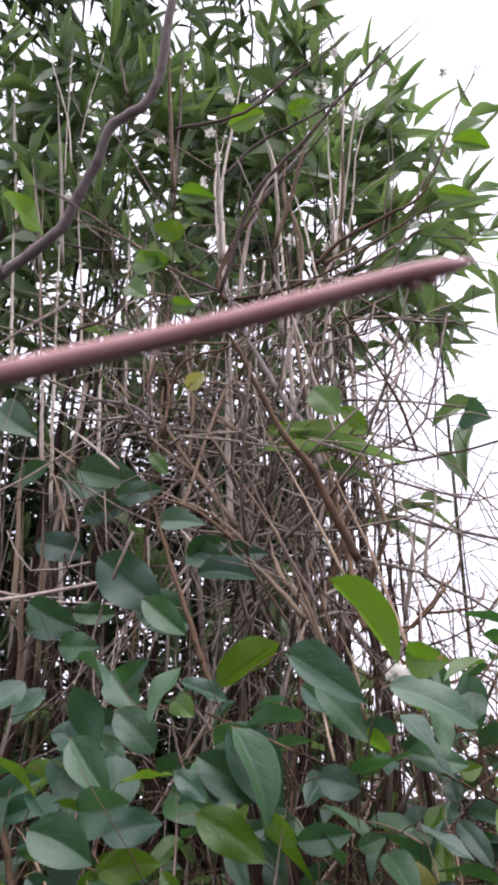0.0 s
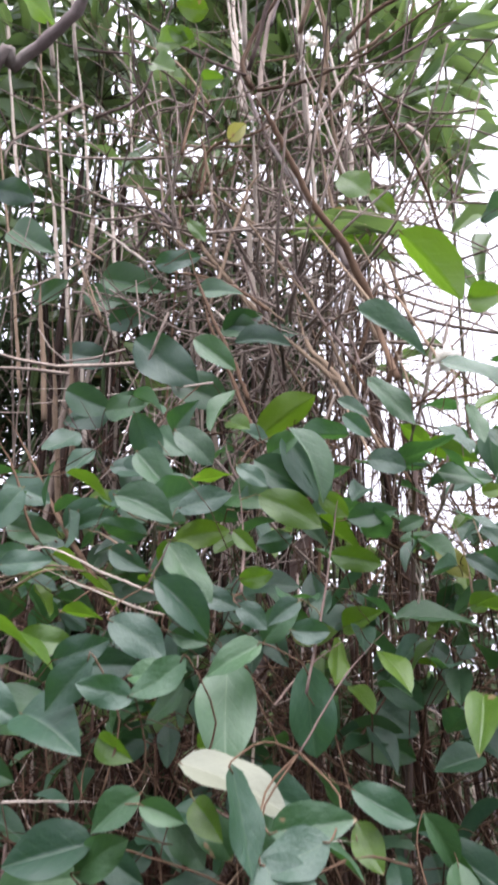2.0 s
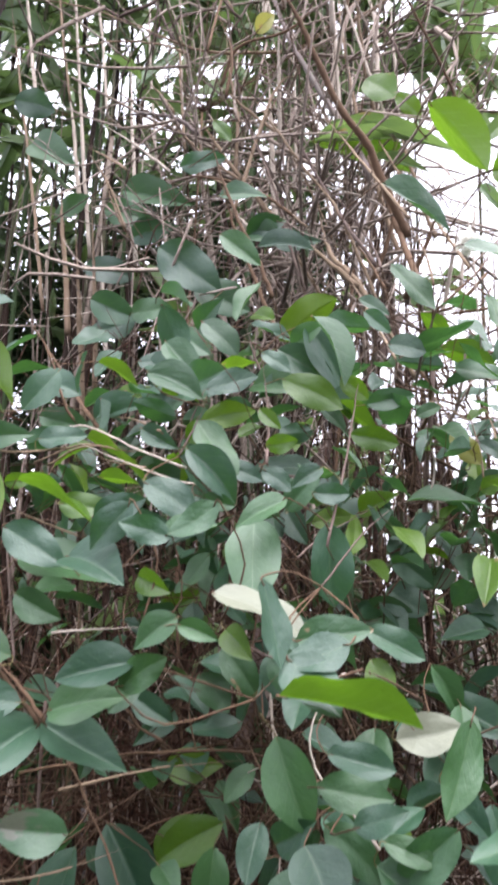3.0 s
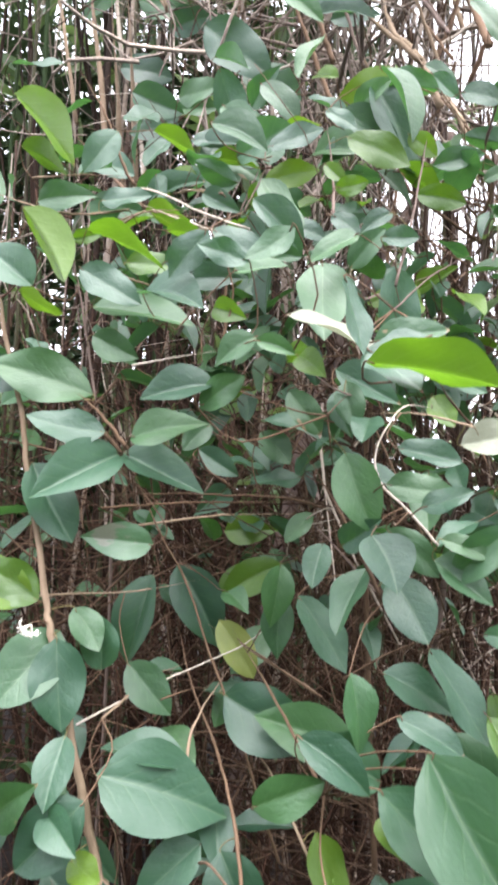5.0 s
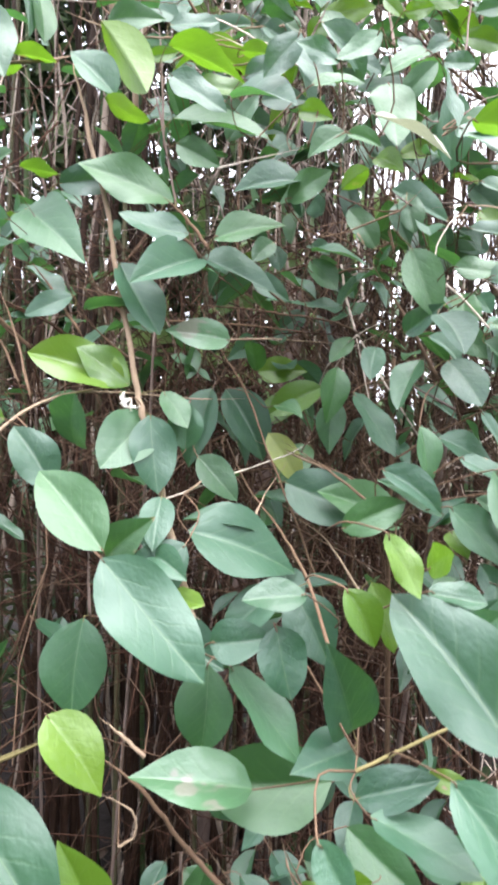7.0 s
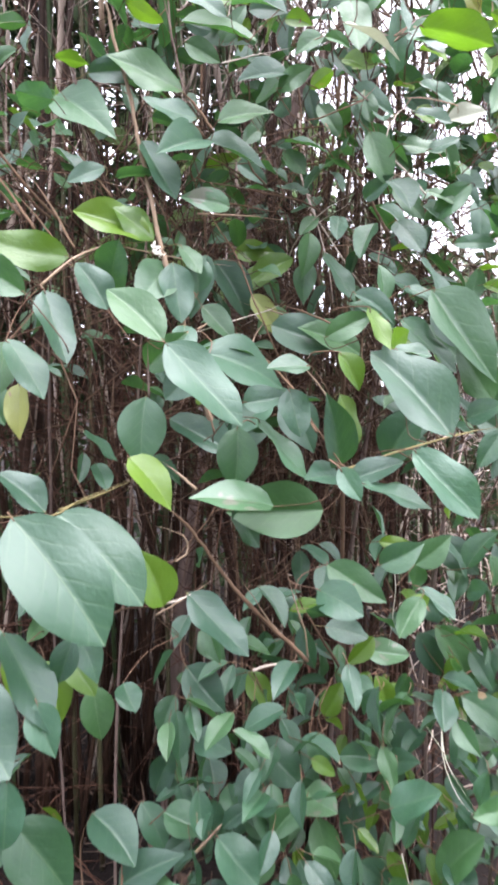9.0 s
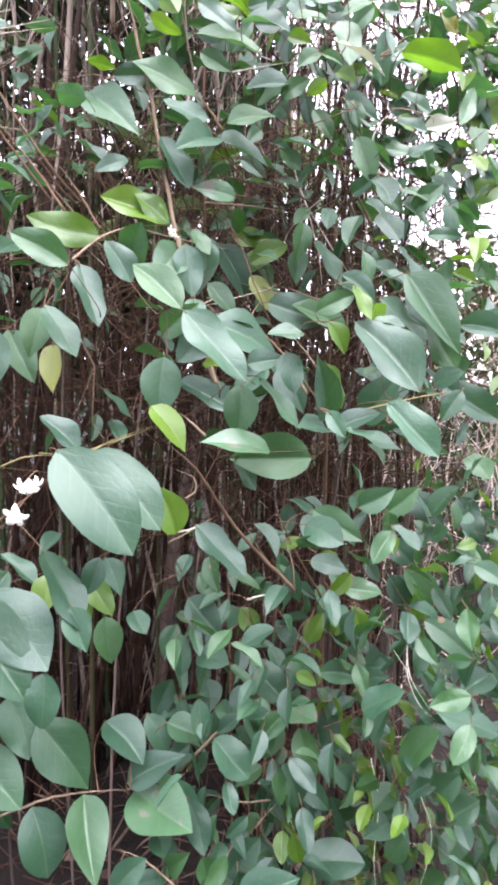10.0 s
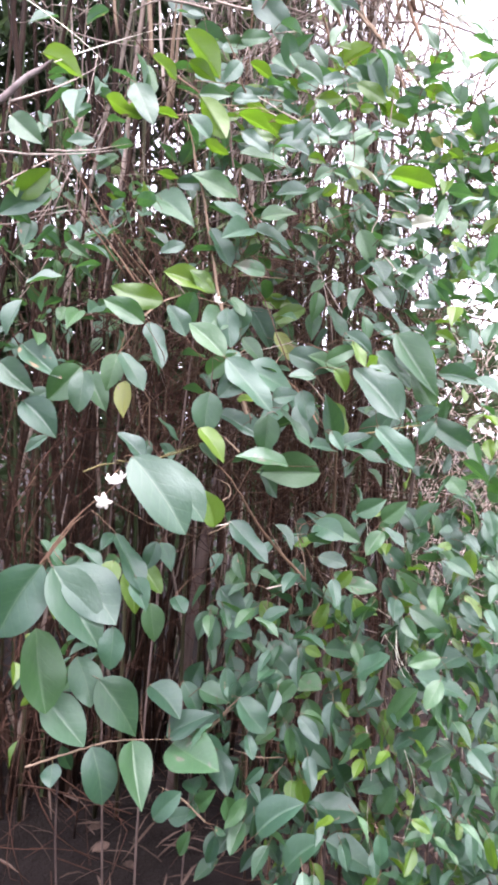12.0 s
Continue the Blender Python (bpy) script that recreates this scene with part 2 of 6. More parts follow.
ovate, oval, tapering = outline(0.72, 0.92), outline(0.66, 0.74), outline(0.68, 1.12)


def lance(v):
    return max(0.02, math.sin(math.pi * v ** 0.62) ** 0.8) if 0 < v < 1 else 0.02


BLADES = {}
for kind in ("green", "fresh", "yellow", "pale_leaf", "blotched"):
    BLADES[kind] = [blade(kind + "_blade" + str(i), f, a, b, w, MAT[kind], skew=s, nibble=q) for i, (f, a, b, w, s, q) in enumerate((
        (ovate, 0.34, 0.12, 0.05, 0.3, 0.0), (oval, 0.22, 0.18, 0.07, -0.3, 0.03), (tapering, 0.46, 0.10, 0.05, 0.6, 0.0), (ovate, 0.14, -0.10, 0.10, -0.7, 0.05),
        (tapering, 0.28, 0.22, 0.06, -0.2, 0.02), (oval, 0.40, 0.06, 0.10, 0.5, 0.0), (ovate, 0.50, 0.26, 0.04, -0.5, 0.02), (ovate, 0.20, 0.04, 0.12, 0.2, 0.0)))]
LANCES = [blade("bamboo_blade", lance, a, b, w, MAT["bamboo"], rows=8, skew=s) for a, b, w, s in (
    (0.5, 0.10, 0.10, 0.2), (0.9, 0.25, 0.15, -0.3), (0.3, 0.40, 0.05, 0.0), (0.7, -0.05, 0.2, 0.5))]
BLADES["bamboo"] = LANCES
BLADES["long_fresh"] = [blade("long_blade", lance, a, b, w, MAT["fresh"], rows=8, skew=s) for a, b, w, s in ((0.4, 0.15, 0.06, 0.2), (0.7, 0.05, 0.1, -0.3), (0.3, 0.28, 0.05, 0.1))]




# ---- the ground ----
rng = random.Random(11)
verts, faces = [], []
N = 60
for i in range(N + 1):
    for j in range(N + 1):
        a, b = (i / N * 2 - 1), (j / N * 2 - 1)
        x, y = a * abs(a) ** 2.2 * 60, b * abs(b) ** 2.2 * 60 + 0.6
        verts.append((x, y, 0.035 * noise.noise(Vector((x * 2.1, y * 2.1, 0))) + 0.02 * noise.noise(Vector((x * 9, y * 9, 3))) - 0.01))
for i in range(N):
    for j in range(N):
        a = i * (N + 1) + j
        faces.append((a, a + N + 1, a + N + 2, a + 1))
ground = tagged(linked("ground", verts, faces, MAT["soil"]), "dark soil under the hedge, deep shade put into its colour", "ground", kind="structure")

# unseen wall, added to close the place and block low sky light
verts, faces = [], []
for x in (-6.0, 6.0):
    for y in (-3.3, -3.0):
        for z in (-0.1, 1.9):
            verts.append((x, y, z))
faces = [(0, 1, 3, 2), (4, 6, 7, 5), (0, 4, 5, 1), (2, 3, 7, 6), (1, 5, 7, 3), (0, 2, 6, 4)]
tagged(linked("wall_south", verts, faces, MAT["litter"], smooth=False), "plain brown wall added out of view to block low sky light", "wall", kind="structure")

# dead leaves and straw on the soil
verts, faces = [], []
for i in range(900):
    c = Vector((rng.uniform(-1.3, 0.9), rng.uniform(-0.3, 1.5), 0.012 + rng.random() * 0.03))
    m = Matrix.Translation(c) @ Euler((rng.gauss(0, 0.3), rng.gauss(0, 0.3), rng.uniform(0, 6.28))).to_matrix().to_4x4()
    L, W = (rng.uniform(0.05, 0.15), rng.uniform(0.003, 0.008)) if i % 7 else (rng.uniform(0.04, 0.07), rng.uniform(0.02, 0.03))
    k = len(verts)
    for v, w, z in ((-0.5, 0.1, 0), (-0.2, 0.5, 0.1), (0.2, 0.45, 0.12), (0.5, 0.08, 0)):
        verts.extend(m @ Vector((v * L, s * w * W, z * L * 0.6 + (0.25 * W if s else 0))) for s in (-1, 0, 1))
    for r in range(3):
        for s in range(2):
            a = k + r * 3 + s
            faces.append((a, a + 1, a + 4, a + 3))
tagged(linked("leaf_litter", verts, faces, MAT["litter"]), "dry brown leaves and straw on the soil", "leaf litter", kind="stuff")


# ---- far greenery behind the hedge ----
verts, faces = [], []
for i in range(15000):
    x = rng.uniform(-3.6, 3.2)
    # left of x = -1.6 unseen greenery is added to cut side light
    y = rng.uniform(0.7 if x < -1.6 else 1.75, 3.6)
    top = 1.45 + 0.22 * y - 0.12 * max(0.0, x) + 0.30 * noise.noise(Vector((x * 1.3, y, 5))) - (0.10 * max(0.0, x - 0.4))
    z = top * (rng.random() ** 0.8)
    m = Matrix.Translation((x, y, z)) @ Euler((rng.uniform(0, 6.28), rng.uniform(0, 6.28), rng.uniform(0, 6.28))).to_matrix().to_4x4()
    L = rng.uniform(0.05, 0.11)
    k = len(verts)
    verts.extend(m @ Vector(q) * 1.0 for q in ((0, 0, 0), (L * 0.28, L * 0.45, L * 0.06), (0, L, 0), (-L * 0.28, L * 0.45, L * 0.06)))
    faces.extend(((k, k + 1, k + 2), (k, k + 2, k + 3)))
for i in range(60):
    x, y = rng.uniform(-3.4, 2.6), rng.uniform(2.4, 3.5)
    tube(verts, faces, curve_points([(x, y, 0), (x + rng.gauss(0, 0.1), y, 0.7), (x + rng.gauss(0, 0.25), y, 1.5)], 3), [0.012] * 7, 5)
tagged(linked("distant_greenery", verts, faces, MAT["far"], smooth=False), "evergreen growth beyond the cane thicket, darkened for shade, partly added out of view", "greenery", kind="stuff")


# crowns of bamboo beyond the thicket, plus unseen leaves added to shade the canes
verts, faces = [], []
for i in range(4600):
    x, y = rng.uniform(-3.2, 0.35), rng.uniform(1.7, 3.8)
    # most leaves form an added crown above the view that shades the canes
    if i > 1100:
        x, y = min(0.30, rng.gauss(-0.70, 0.55)), max(0.38, rng.gauss(0.70, 0.19))
    z = 3.25 + 0.38 * (y - 1.7) + 1.7 * rng.random() + 0.5 * noise.noise(Vector((x * 1.6, y * 1.6, 2)))
    if i > 1100:
        z = 4.25 + 0.8 * rng.random()
    elif x > -0.65 + 0.35 * noise.noise(Vector((x * 3, y * 2, z * 2))) and rng.random() < 0.85:
        continue
    m = Matrix.Translation((x, y, z)) @ Euler((rng.gauss(-0.4, 0.5), rng.gauss(0, 0.5), rng.uniform(0, 6.28))).to_matrix().to_4x4()
    L = rng.uniform(0.12, 0.22)
    k = len(verts)
    verts.extend(m @ Vector(q) for q in ((0, 0, 0), (L * 0.08, L * 0.35, L * 0.03), (0, L * 0.35, 0), (-L * 0.08, L * 0.35, L * 0.03), (0, L, -L * 0.15)))
    faces.extend(((k, k + 1, k + 2), (k, k + 2, k + 3), (k + 1, k + 4, k + 2), (k + 2, k + 4, k + 3)))
for i in range(26):
    x, y = rng.uniform(-3.0, 0.2), rng.uniform(1.9, 3.6)
    tube(verts, faces, curve_points([(x, y, 0), (x + rng.gauss(0, 0.1), y, 2.0), (x + rng.gauss(0, 0.25), y, 4.2)], 3), [0.011] * 7, 5)
# culms added to carry the shading crown
for i in range(16):
    x, y = rng.uniform(-1.5, 0.1), rng.uniform(0.92, 1.15)
    tube(verts, faces, curve_points([(x, y, -0.02), (x + rng.gauss(0, 0.05), y, 2.2), (x + rng.gauss(0, 0.1), y - 0.08, 3.8), (x + rng.gauss(0, 0.15), y - 0.32, 4.7)], 3), [0.0065 - 0.0004 * k for k in range(10)], 5)
tagged(linked("bamboo_crowns", verts, faces, MAT["far"], smooth=False), "dark green bamboo crowns beyond the cane thicket, with unseen leaves added for shade", "bamboo", kind="stuff")


# dark bamboo leaves deep behind the canes, in the shade-darkened far green
verts, faces = [], []
for i in range(9800):
    x, y = rng.uniform(-1.5, 0.18), rng.uniform(1.45, 2.05)
    z = 1.25 + 1.4 * rng.random() if i < 5200 else 2.3 + 0.8 * rng.random() if i < 7400 else 1.0 + 0.75 * rng.random()
    m = Matrix.Translation((x, y, z)) @ Euler((rng.gauss(0, 0.6), rng.gauss(0, 0.6), rng.uniform(0, 6.28))).to_matrix().to_4x4()
    L = rng.uniform(0.10, 0.20)
    k = len(verts)
    verts.extend(m @ Vector(q) for q in ((0, 0, 0), (L * 0.07, L * 0.35, L * 0.03), (0, L * 0.35, 0), (-L * 0.07, L * 0.35, L * 0.03), (0, L, -L * 0.15)))
    faces.extend(((k, k + 1, k + 2), (k, k + 2, k + 3), (k + 1, k + 4, k + 2), (k + 2, k + 4, k + 3)))
tagged(linked("back_foliage", verts, faces, MAT["far"], smooth=False), "dark narrow bamboo leaves deep behind the canes, shade in their colour", "foliage", kind="stuff")


# ---- the thicket of dry canes ----
def thing(name, at, label, category, group=""):
    ob = new(name)
    ob.location = at
    ob.empty_display_size = 0.05
    return tagged(ob, label, category, group)


def cane(parent, base, top, r, mat, bend, gap):
    """One cane with swollen nodes, rooted in the soil."""
    base, top = Vector(base), Vector(top)
    length = (top - base).length
    n = max(4, int(length / gap))
    verts, faces, points, radii = [], [], [], []
    for i in range(n + 1):
        t = i / n
        p = base.lerp(top, t) + Vector((bend[0], bend[1], 0)) * math.sin(math.pi * t * 0.9) + Vector((rng.gauss(0, 0.003), rng.gauss(0, 0.003), 0))
        w = r * (1.0 - 0.45 * t)
        for dz, s in ((-0.012, 1.0), (0.0, 1.28), (0.012, 1.0)) if 0 < i < n else ((0, 1.0),):
            points.append(p + (top - base).normalized() * dz - parent.location)
            radii.append(w * s)
    tube(verts, faces, points, radii, 7)
    return linked("cane", verts, faces, mat, parent)


def right_limit(y, z):
    return 0.22 + 0.15 * y if z > 1.75 else 0.35 + 0.10 * y


for i, (cx, cy, n) in enumerate(((-1.05, 1.0, 24), (-0.80, 0.95, 22), (-0.56, 1.05, 24), (-0.40, 1.00, 20), (-0.20, 1.06, 24),
                                 (0.02, 0.98, 20), (0.18, 0.96, 22), (0.28, 0.80, 14), (0.45, 0.85, 10), (-0.25, 1.32, 24), (0.20, 1.28, 22))):
    clump = thing("cane_clump", (cx, cy, 0), "clump of dry canes standing in the soil, brown darkened for deep shade", "cane clump", "cane clumps of the thicket")
    for k in range(n):
        bx, by = cx + rng.gauss(0, 0.10), max(0.56 if cx > 0.1 else 0.82, cy + rng.gauss(0, 0.10))
        if -0.36 < bx < 0.02 and by < 1.12:
            by += 0.26
        h = rng.uniform(2.0, 3.6) if rng.random() < 0.72 else rng.uniform(0.9, 1.8)
        lean = Vector((rng.gauss(-0.01, 0.07), rng.gauss(0.03, 0.05)))
        if rng.random() < 0.24:
            lean *= 3.0
        tx, ty = bx + lean.x * h, max(0.34, by + lean.y * h)
        if tx > right_limit(ty, h):
            tx = right_limit(ty, h) - abs(rng.gauss(0, 0.06))
            h *= 0.85
        if k % 4 == 3:
            tx, h = bx + rng.gauss(0, 0.35), rng.uniform(1.5, 2.9)
            tx = min(tx, right_limit(ty, h))
        r = rng.choice((0.0028, 0.0036, 0.0046, 0.0062, 0.0080, 0.0100))
        # front canes all get the shade-darkened brown, pale ones stand further back
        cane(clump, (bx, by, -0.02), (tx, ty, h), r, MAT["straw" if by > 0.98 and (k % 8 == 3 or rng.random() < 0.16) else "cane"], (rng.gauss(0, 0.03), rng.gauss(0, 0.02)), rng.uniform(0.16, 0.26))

# fine dead side twigs that cross between the canes
def brushwood(name, count, spot, spread, size, up, thick, label, arch=0.12, mat="brush", wide=0.06):
    verts, faces = [], []
    for i in range(count):
        c = Vector([rng.gauss(a, s) for a, s in zip(spot, spread)])
        c.y, c.z = max(0.42 + 0.06 * rng.random(), c.y), max(0.03, c.z)
        if c.x > right_limit(c.y, c.z) + wide or (-0.36 < c.x < 0.03 and c.z < 0.92 and c.y < 0.86):
            continue
        d = Vector((rng.gauss(0, 1), rng.gauss(0, 0.7), rng.gauss(0, 1) + up * rng.choice((1, 1, -1)))).normalized()
        L = size * rng.uniform(0.4, 1.5)
        b = Vector((rng.gauss(0, arch), rng.gauss(0, arch), rng.gauss(0, arch))) * L
        pts = curve_points([c, c + d * L * 0.5 + b, c + d * L], 2)
        r = thick * rng.uniform(0.5, 1.5)
        tube(verts, faces, pts, [r, r * 0.95, r * 0.8, r * 0.7, r * 0.5], 4)
        if rng.random() < 0.5:
            q = c + d * L * 0.5 + b
            e = (d + Vector((rng.gauss(0, 0.6), rng.gauss(0, 0.6), rng.gauss(0, 0.6)))).normalized()
            tube(verts, faces, [q, q + e * L * 0.3, q + e * L * 0.5 + b * 0.3], [r * 0.6, r * 0.5, r * 0.3], 4)
    return tagged(linked(name, verts, faces, MAT[mat]), label, "brushwood", kind="stuff")


brushwood("tangled_twigs", 360, (0.16, 0.66, 2.12), (0.15, 0.12, 0.22), 0.26, 0.5, 0.0020, "dense knot of dead grey-brown twigs caught among the canes", mat="grey_brush")
brushwood("dead_brush", 320, (-0.10, 0.92, 1.95), (0.42, 0.22, 0.34), 0.26, 1.2, 0.0012, "thin dead twigs crossing between the canes", mat="grey_brush")
# the low twigs use the dark brushwood, whose colour stands in for shade
brushwood("fine_brush", 1900, (0.02, 0.60, 1.08), (0.34, 0.12, 0.30), 0.22, 0.9, 0.0010, "reddish-brown wiry dead shoots low in the thicket, darkened for shade")
brushwood("low_brush", 800, (-0.04, 0.66, 0.50), (0.40, 0.12, 0.28), 0.26, 0.8, 0.0011, "wiry dead shoots near the soil, darkened for shade")
brushwood("vine_twigs", 260, (0.46, 0.95, 1.95), (0.09, 0.22, 0.34), 0.15, 0.3, 0.0008, "thin dark vine twigs against the sky at the thicket's edge", 0.3, wide=0.2)
brushwood("edge_brush", 260, (0.56, 0.85, 1.05), (0.14, 0.18, 0.30), 0.24, 1.2, 0.0015, "brown dead twigs at the thicket's edge", 0.2, "grey_brush", 0.5)
brushwood("dry_tangle", 420, (0.10, 0.47, 1.24), (0.22, 0.06, 0.18), 0.24, 0.3, 0.0010, "thin brown dead twigs tangled behind the leaves", 0.22, "brown")
brushwood("side_brush", 200, (0.44, 0.60, 1.66), (0.08, 0.12, 0.16), 0.20, 0.5, 0.0016, "brown dead twigs behind the leaves at the open edge", 0.25, "brown", 0.5)


# ---- bamboo with green leaves over the canes ----
def bamboo(x, y, h, lean, whorls, low, label):
    plant = thing("bamboo_plant", (x, y, 0), label, "bamboo", "bamboo plants")
    o = plant.location
    guide = [Vector((0, 0, -0.02)), Vector((lean[0] * 0.2, lean[1] * 0.2, h * 0.4)), Vector((lean[0] * 0.6, lean[1] * 0.6, h * 0.75)), Vector((lean[0], lean[1], h))]
    line = curve_points(guide, 6)
    verts, faces = [], []
    tube(verts, faces, line, [0.0060 - 0.004 * i / len(line) for i in range(len(line))], 7)
    linked("culm", verts, faces, MAT["culm"], plant)
    verts, faces = [], []
    for i in range(whorls):
        t = low + (1 - low) * rng.random()
        p = line[min(len(line) - 1, int(t * (len(line) - 1)))]
        turn = rng.uniform(0, 2 * math.pi)
        d = Vector((math.cos(turn), 0.7 * math.sin(turn), rng.uniform(0.1, 0.9))).normalized()
        L = rng.uniform(0.10, 0.34)
        q = p + d * L + Vector((0, 0, -0.25 * L * L / 0.3))
        tube(verts, faces, [p, p.lerp(q, 0.5) + Vector((0, 0, 0.02)), q], [0.0018, 0.0014, 0.0009], 4)
        for k in range(rng.randint(3, 6)):
            s = p.lerp(q, 1 - 0.12 * k)
            e = (d * 0.8 + Vector((rng.gauss(0, 0.65), rng.gauss(0, 0.65), rng.gauss(-0.35, 0.5)))).normalized()
            up = Vector((rng.gauss(0, 0.4), rng.gauss(0, 0.4), 1.0))
            sx = e.cross(up).normalized()
            m = Matrix((sx, e, sx.cross(e))).transposed().to_4x4()
            ln = rng.uniform(0.10, 0.19)
            leaf_ob = new("leaf", rng.choice(LANCES))
            leaf_ob.parent = plant
            leaf_ob.matrix_basis = Matrix.Translation(s) @ m @ Matrix.Diagonal((ln * rng.uniform(0.125, 0.175), ln, ln * 0.5, 1))
    tagged(linked("twig", verts, faces, MAT["culm"], plant), kind="stuff")
    return plant


for x, y, h, lean, n, low in ((-0.95, 1.0, 3.7, (0.1, 0.1), 30, 0.58), (-0.66, 0.85, 3.6, (-0.05, 0.0), 40, 0.62), (-0.48, 1.25, 3.9, (0.05, 0.1), 34, 0.60),
                              (-0.30, 0.90, 3.6, (0.0, 0.0), 42, 0.64), (-0.10, 1.25, 4.0, (0.05, 0.1), 34, 0.62), (0.05, 0.95, 3.7, (0.05, 0.05), 36, 0.62),
                              (0.18, 1.20, 3.8, (0.10, 0.0), 36, 0.62), (0.29, 0.98, 3.4, (0.06, 0.05), 28, 0.72), (0.36, 1.25, 3.3, (0.10, 0.1), 14, 0.80),
                              (0.44, 1.05, 3.4, (0.18, 0.1), 16, 0.84), (-0.56, 0.88, 4.2, (0.1, 0.1), 30, 0.62), (-0.36, 0.90, 4.3, (0.05, 0.1), 26, 0.64), (-0.14, 0.92, 4.2, (0.0, 0.1), 26, 0.66),
                              (0.08, 0.92, 4.1, (0.05, 0.1), 24, 0.68), (-0.80, 0.95, 4.2, (0.1, 0.1), 34, 0.60), (0.24, 0.92, 3.7, (0.08, 0.1), 22, 0.66), (-0.34, 1.50, 2.7, (0.0, 0.1), 18, 0.42), (0.06, 1.50, 2.8, (0.0, 0.1), 18, 0.42),
                              (-0.80, 1.40, 2.8, (0.0, 0.1), 26, 0.42), (-0.10, 1.12, 2.3, (0.0, 0.1), 12, 0.5), (0.24, 1.42, 2.5, (0.0, 0.1), 6, 0.42)):
    bamboo(x, y, h, lean, n, low, "bamboo with long green leaves rising above dry canes")


# ---- honeysuckle shrubs in front of the canes ----
SHRUBS = {
    "upper": thing("honeysuckle_shrub", (0.10, 0.42, 0), "tall honeysuckle shrub with arching stems and white flowers", "shrub", "honeysuckle shrubs"),
    "near_left": thing("honeysuckle_shrub", (-0.20, 0.30, 0), "honeysuckle shrub with broad green leaves before dry canes", "shrub", "honeysuckle shrubs"),
    "low_left": thing("honeysuckle_shrub", (-0.26, 0.26, 0), "low honeysuckle shrub with leafy shoots over bare soil", "shrub", "honeysuckle shrubs"),
    "near_right": thing("honeysuckle_shrub", (0.20, 0.34, 0), "honeysuckle shrub with glossy leaves on a brown shoot", "shrub", "honeysuckle shrubs"),
    "low_edge": thing("honeysuckle_shrub", (0.36, 0.28, 0), "dense low honeysuckle shrub of small leaves with pale tendrils", "shrub", "honeysuckle shrubs"),
    "mid_edge": thing("honeysuckle_shrub", (0.40, 0.34, 0), "honeysuckle shrub with pale glossy leaves at the hedge's edge", "shrub", "honeysuckle shrubs"),
    "low_right": thing("honeysuckle_shrub", (0.30, 0.30, 0), "dense low honeysuckle shrub of small green leaves", "shrub", "honeysuckle shrubs"),
}
STEM_POINTS = {k: [] for k in SHRUBS}


def region(p):
    if p[2] > 1.46:
        return "upper"
    if p[2] > 1.0:
        return "near_left" if p[0] < -0.02 else "near_right"
    return "low_left" if p[0] < 0.0 else "low_right" if p[0] < 0.22 else "low_edge" if p[2] < 0.66 else "mid_edge"


def rod(where, mat, r, points, name="stem", sides=7, taper=0.6, wobble=0.0004, sharp=False):
    """A stem of a shrub: r in millimetres at its thick end, the first point."""
    home = SHRUBS[where].location
    line = curve_points(points, 6)
    n = len(line)
    for i, p in enumerate(line[1:-1]):
        p += Vector((rng.gauss(0, 0.5), rng.gauss(0, 0.5), rng.gauss(0, 0.5))) * wobble * min(3.0, r)
    verts, faces = [], []
    radii = [(min(1.0, 0.06 + 0.15 * (n - 1 - i)) if sharp else 1.0) * r / 1000 * (1 - (1 - taper) * i / n) * (1.14 if wobble and i % 6 == 0 and 0 < i < n - 1 else 1.0) for i in range(n)]
    tube(verts, faces, [p - home for p in line], radii, sides)
    STEM_POINTS[where].extend(line)
    return linked(name, verts, faces, MAT[mat], SHRUBS[where])


def stem(mat, r, *points):
    """A seen stem; a thinner brown shoot joins its lower end to a main stem behind."""
    pts = [Vector(p) for p in points]
    if pts[0].z > pts[-1].z and mat != "white":
        pts.reverse()
    where = region(pts[len(pts) // 2])
    low = pts[0]
    goal = min((q for q in MAIN_POINTS[where] if q.z < low.z - 0.05), key=lambda q: (q - low - Vector((0, 0.1, -0.16))).length, default=None)
    rod(where, mat, r, pts, taper=0.45, sharp=True)
    if mat != "white" and r < 5.5 and goal is not None and (goal - low).length < 0.8:
        way = (low - pts[1]).normalized()
        rod(where, "brown", min(r * 0.4, 0.5), [low, low.lerp(goal, 0.4) + way * 0.008 + Vector((0, 0.02, 0)), goal], sides=6, taper=0.95)


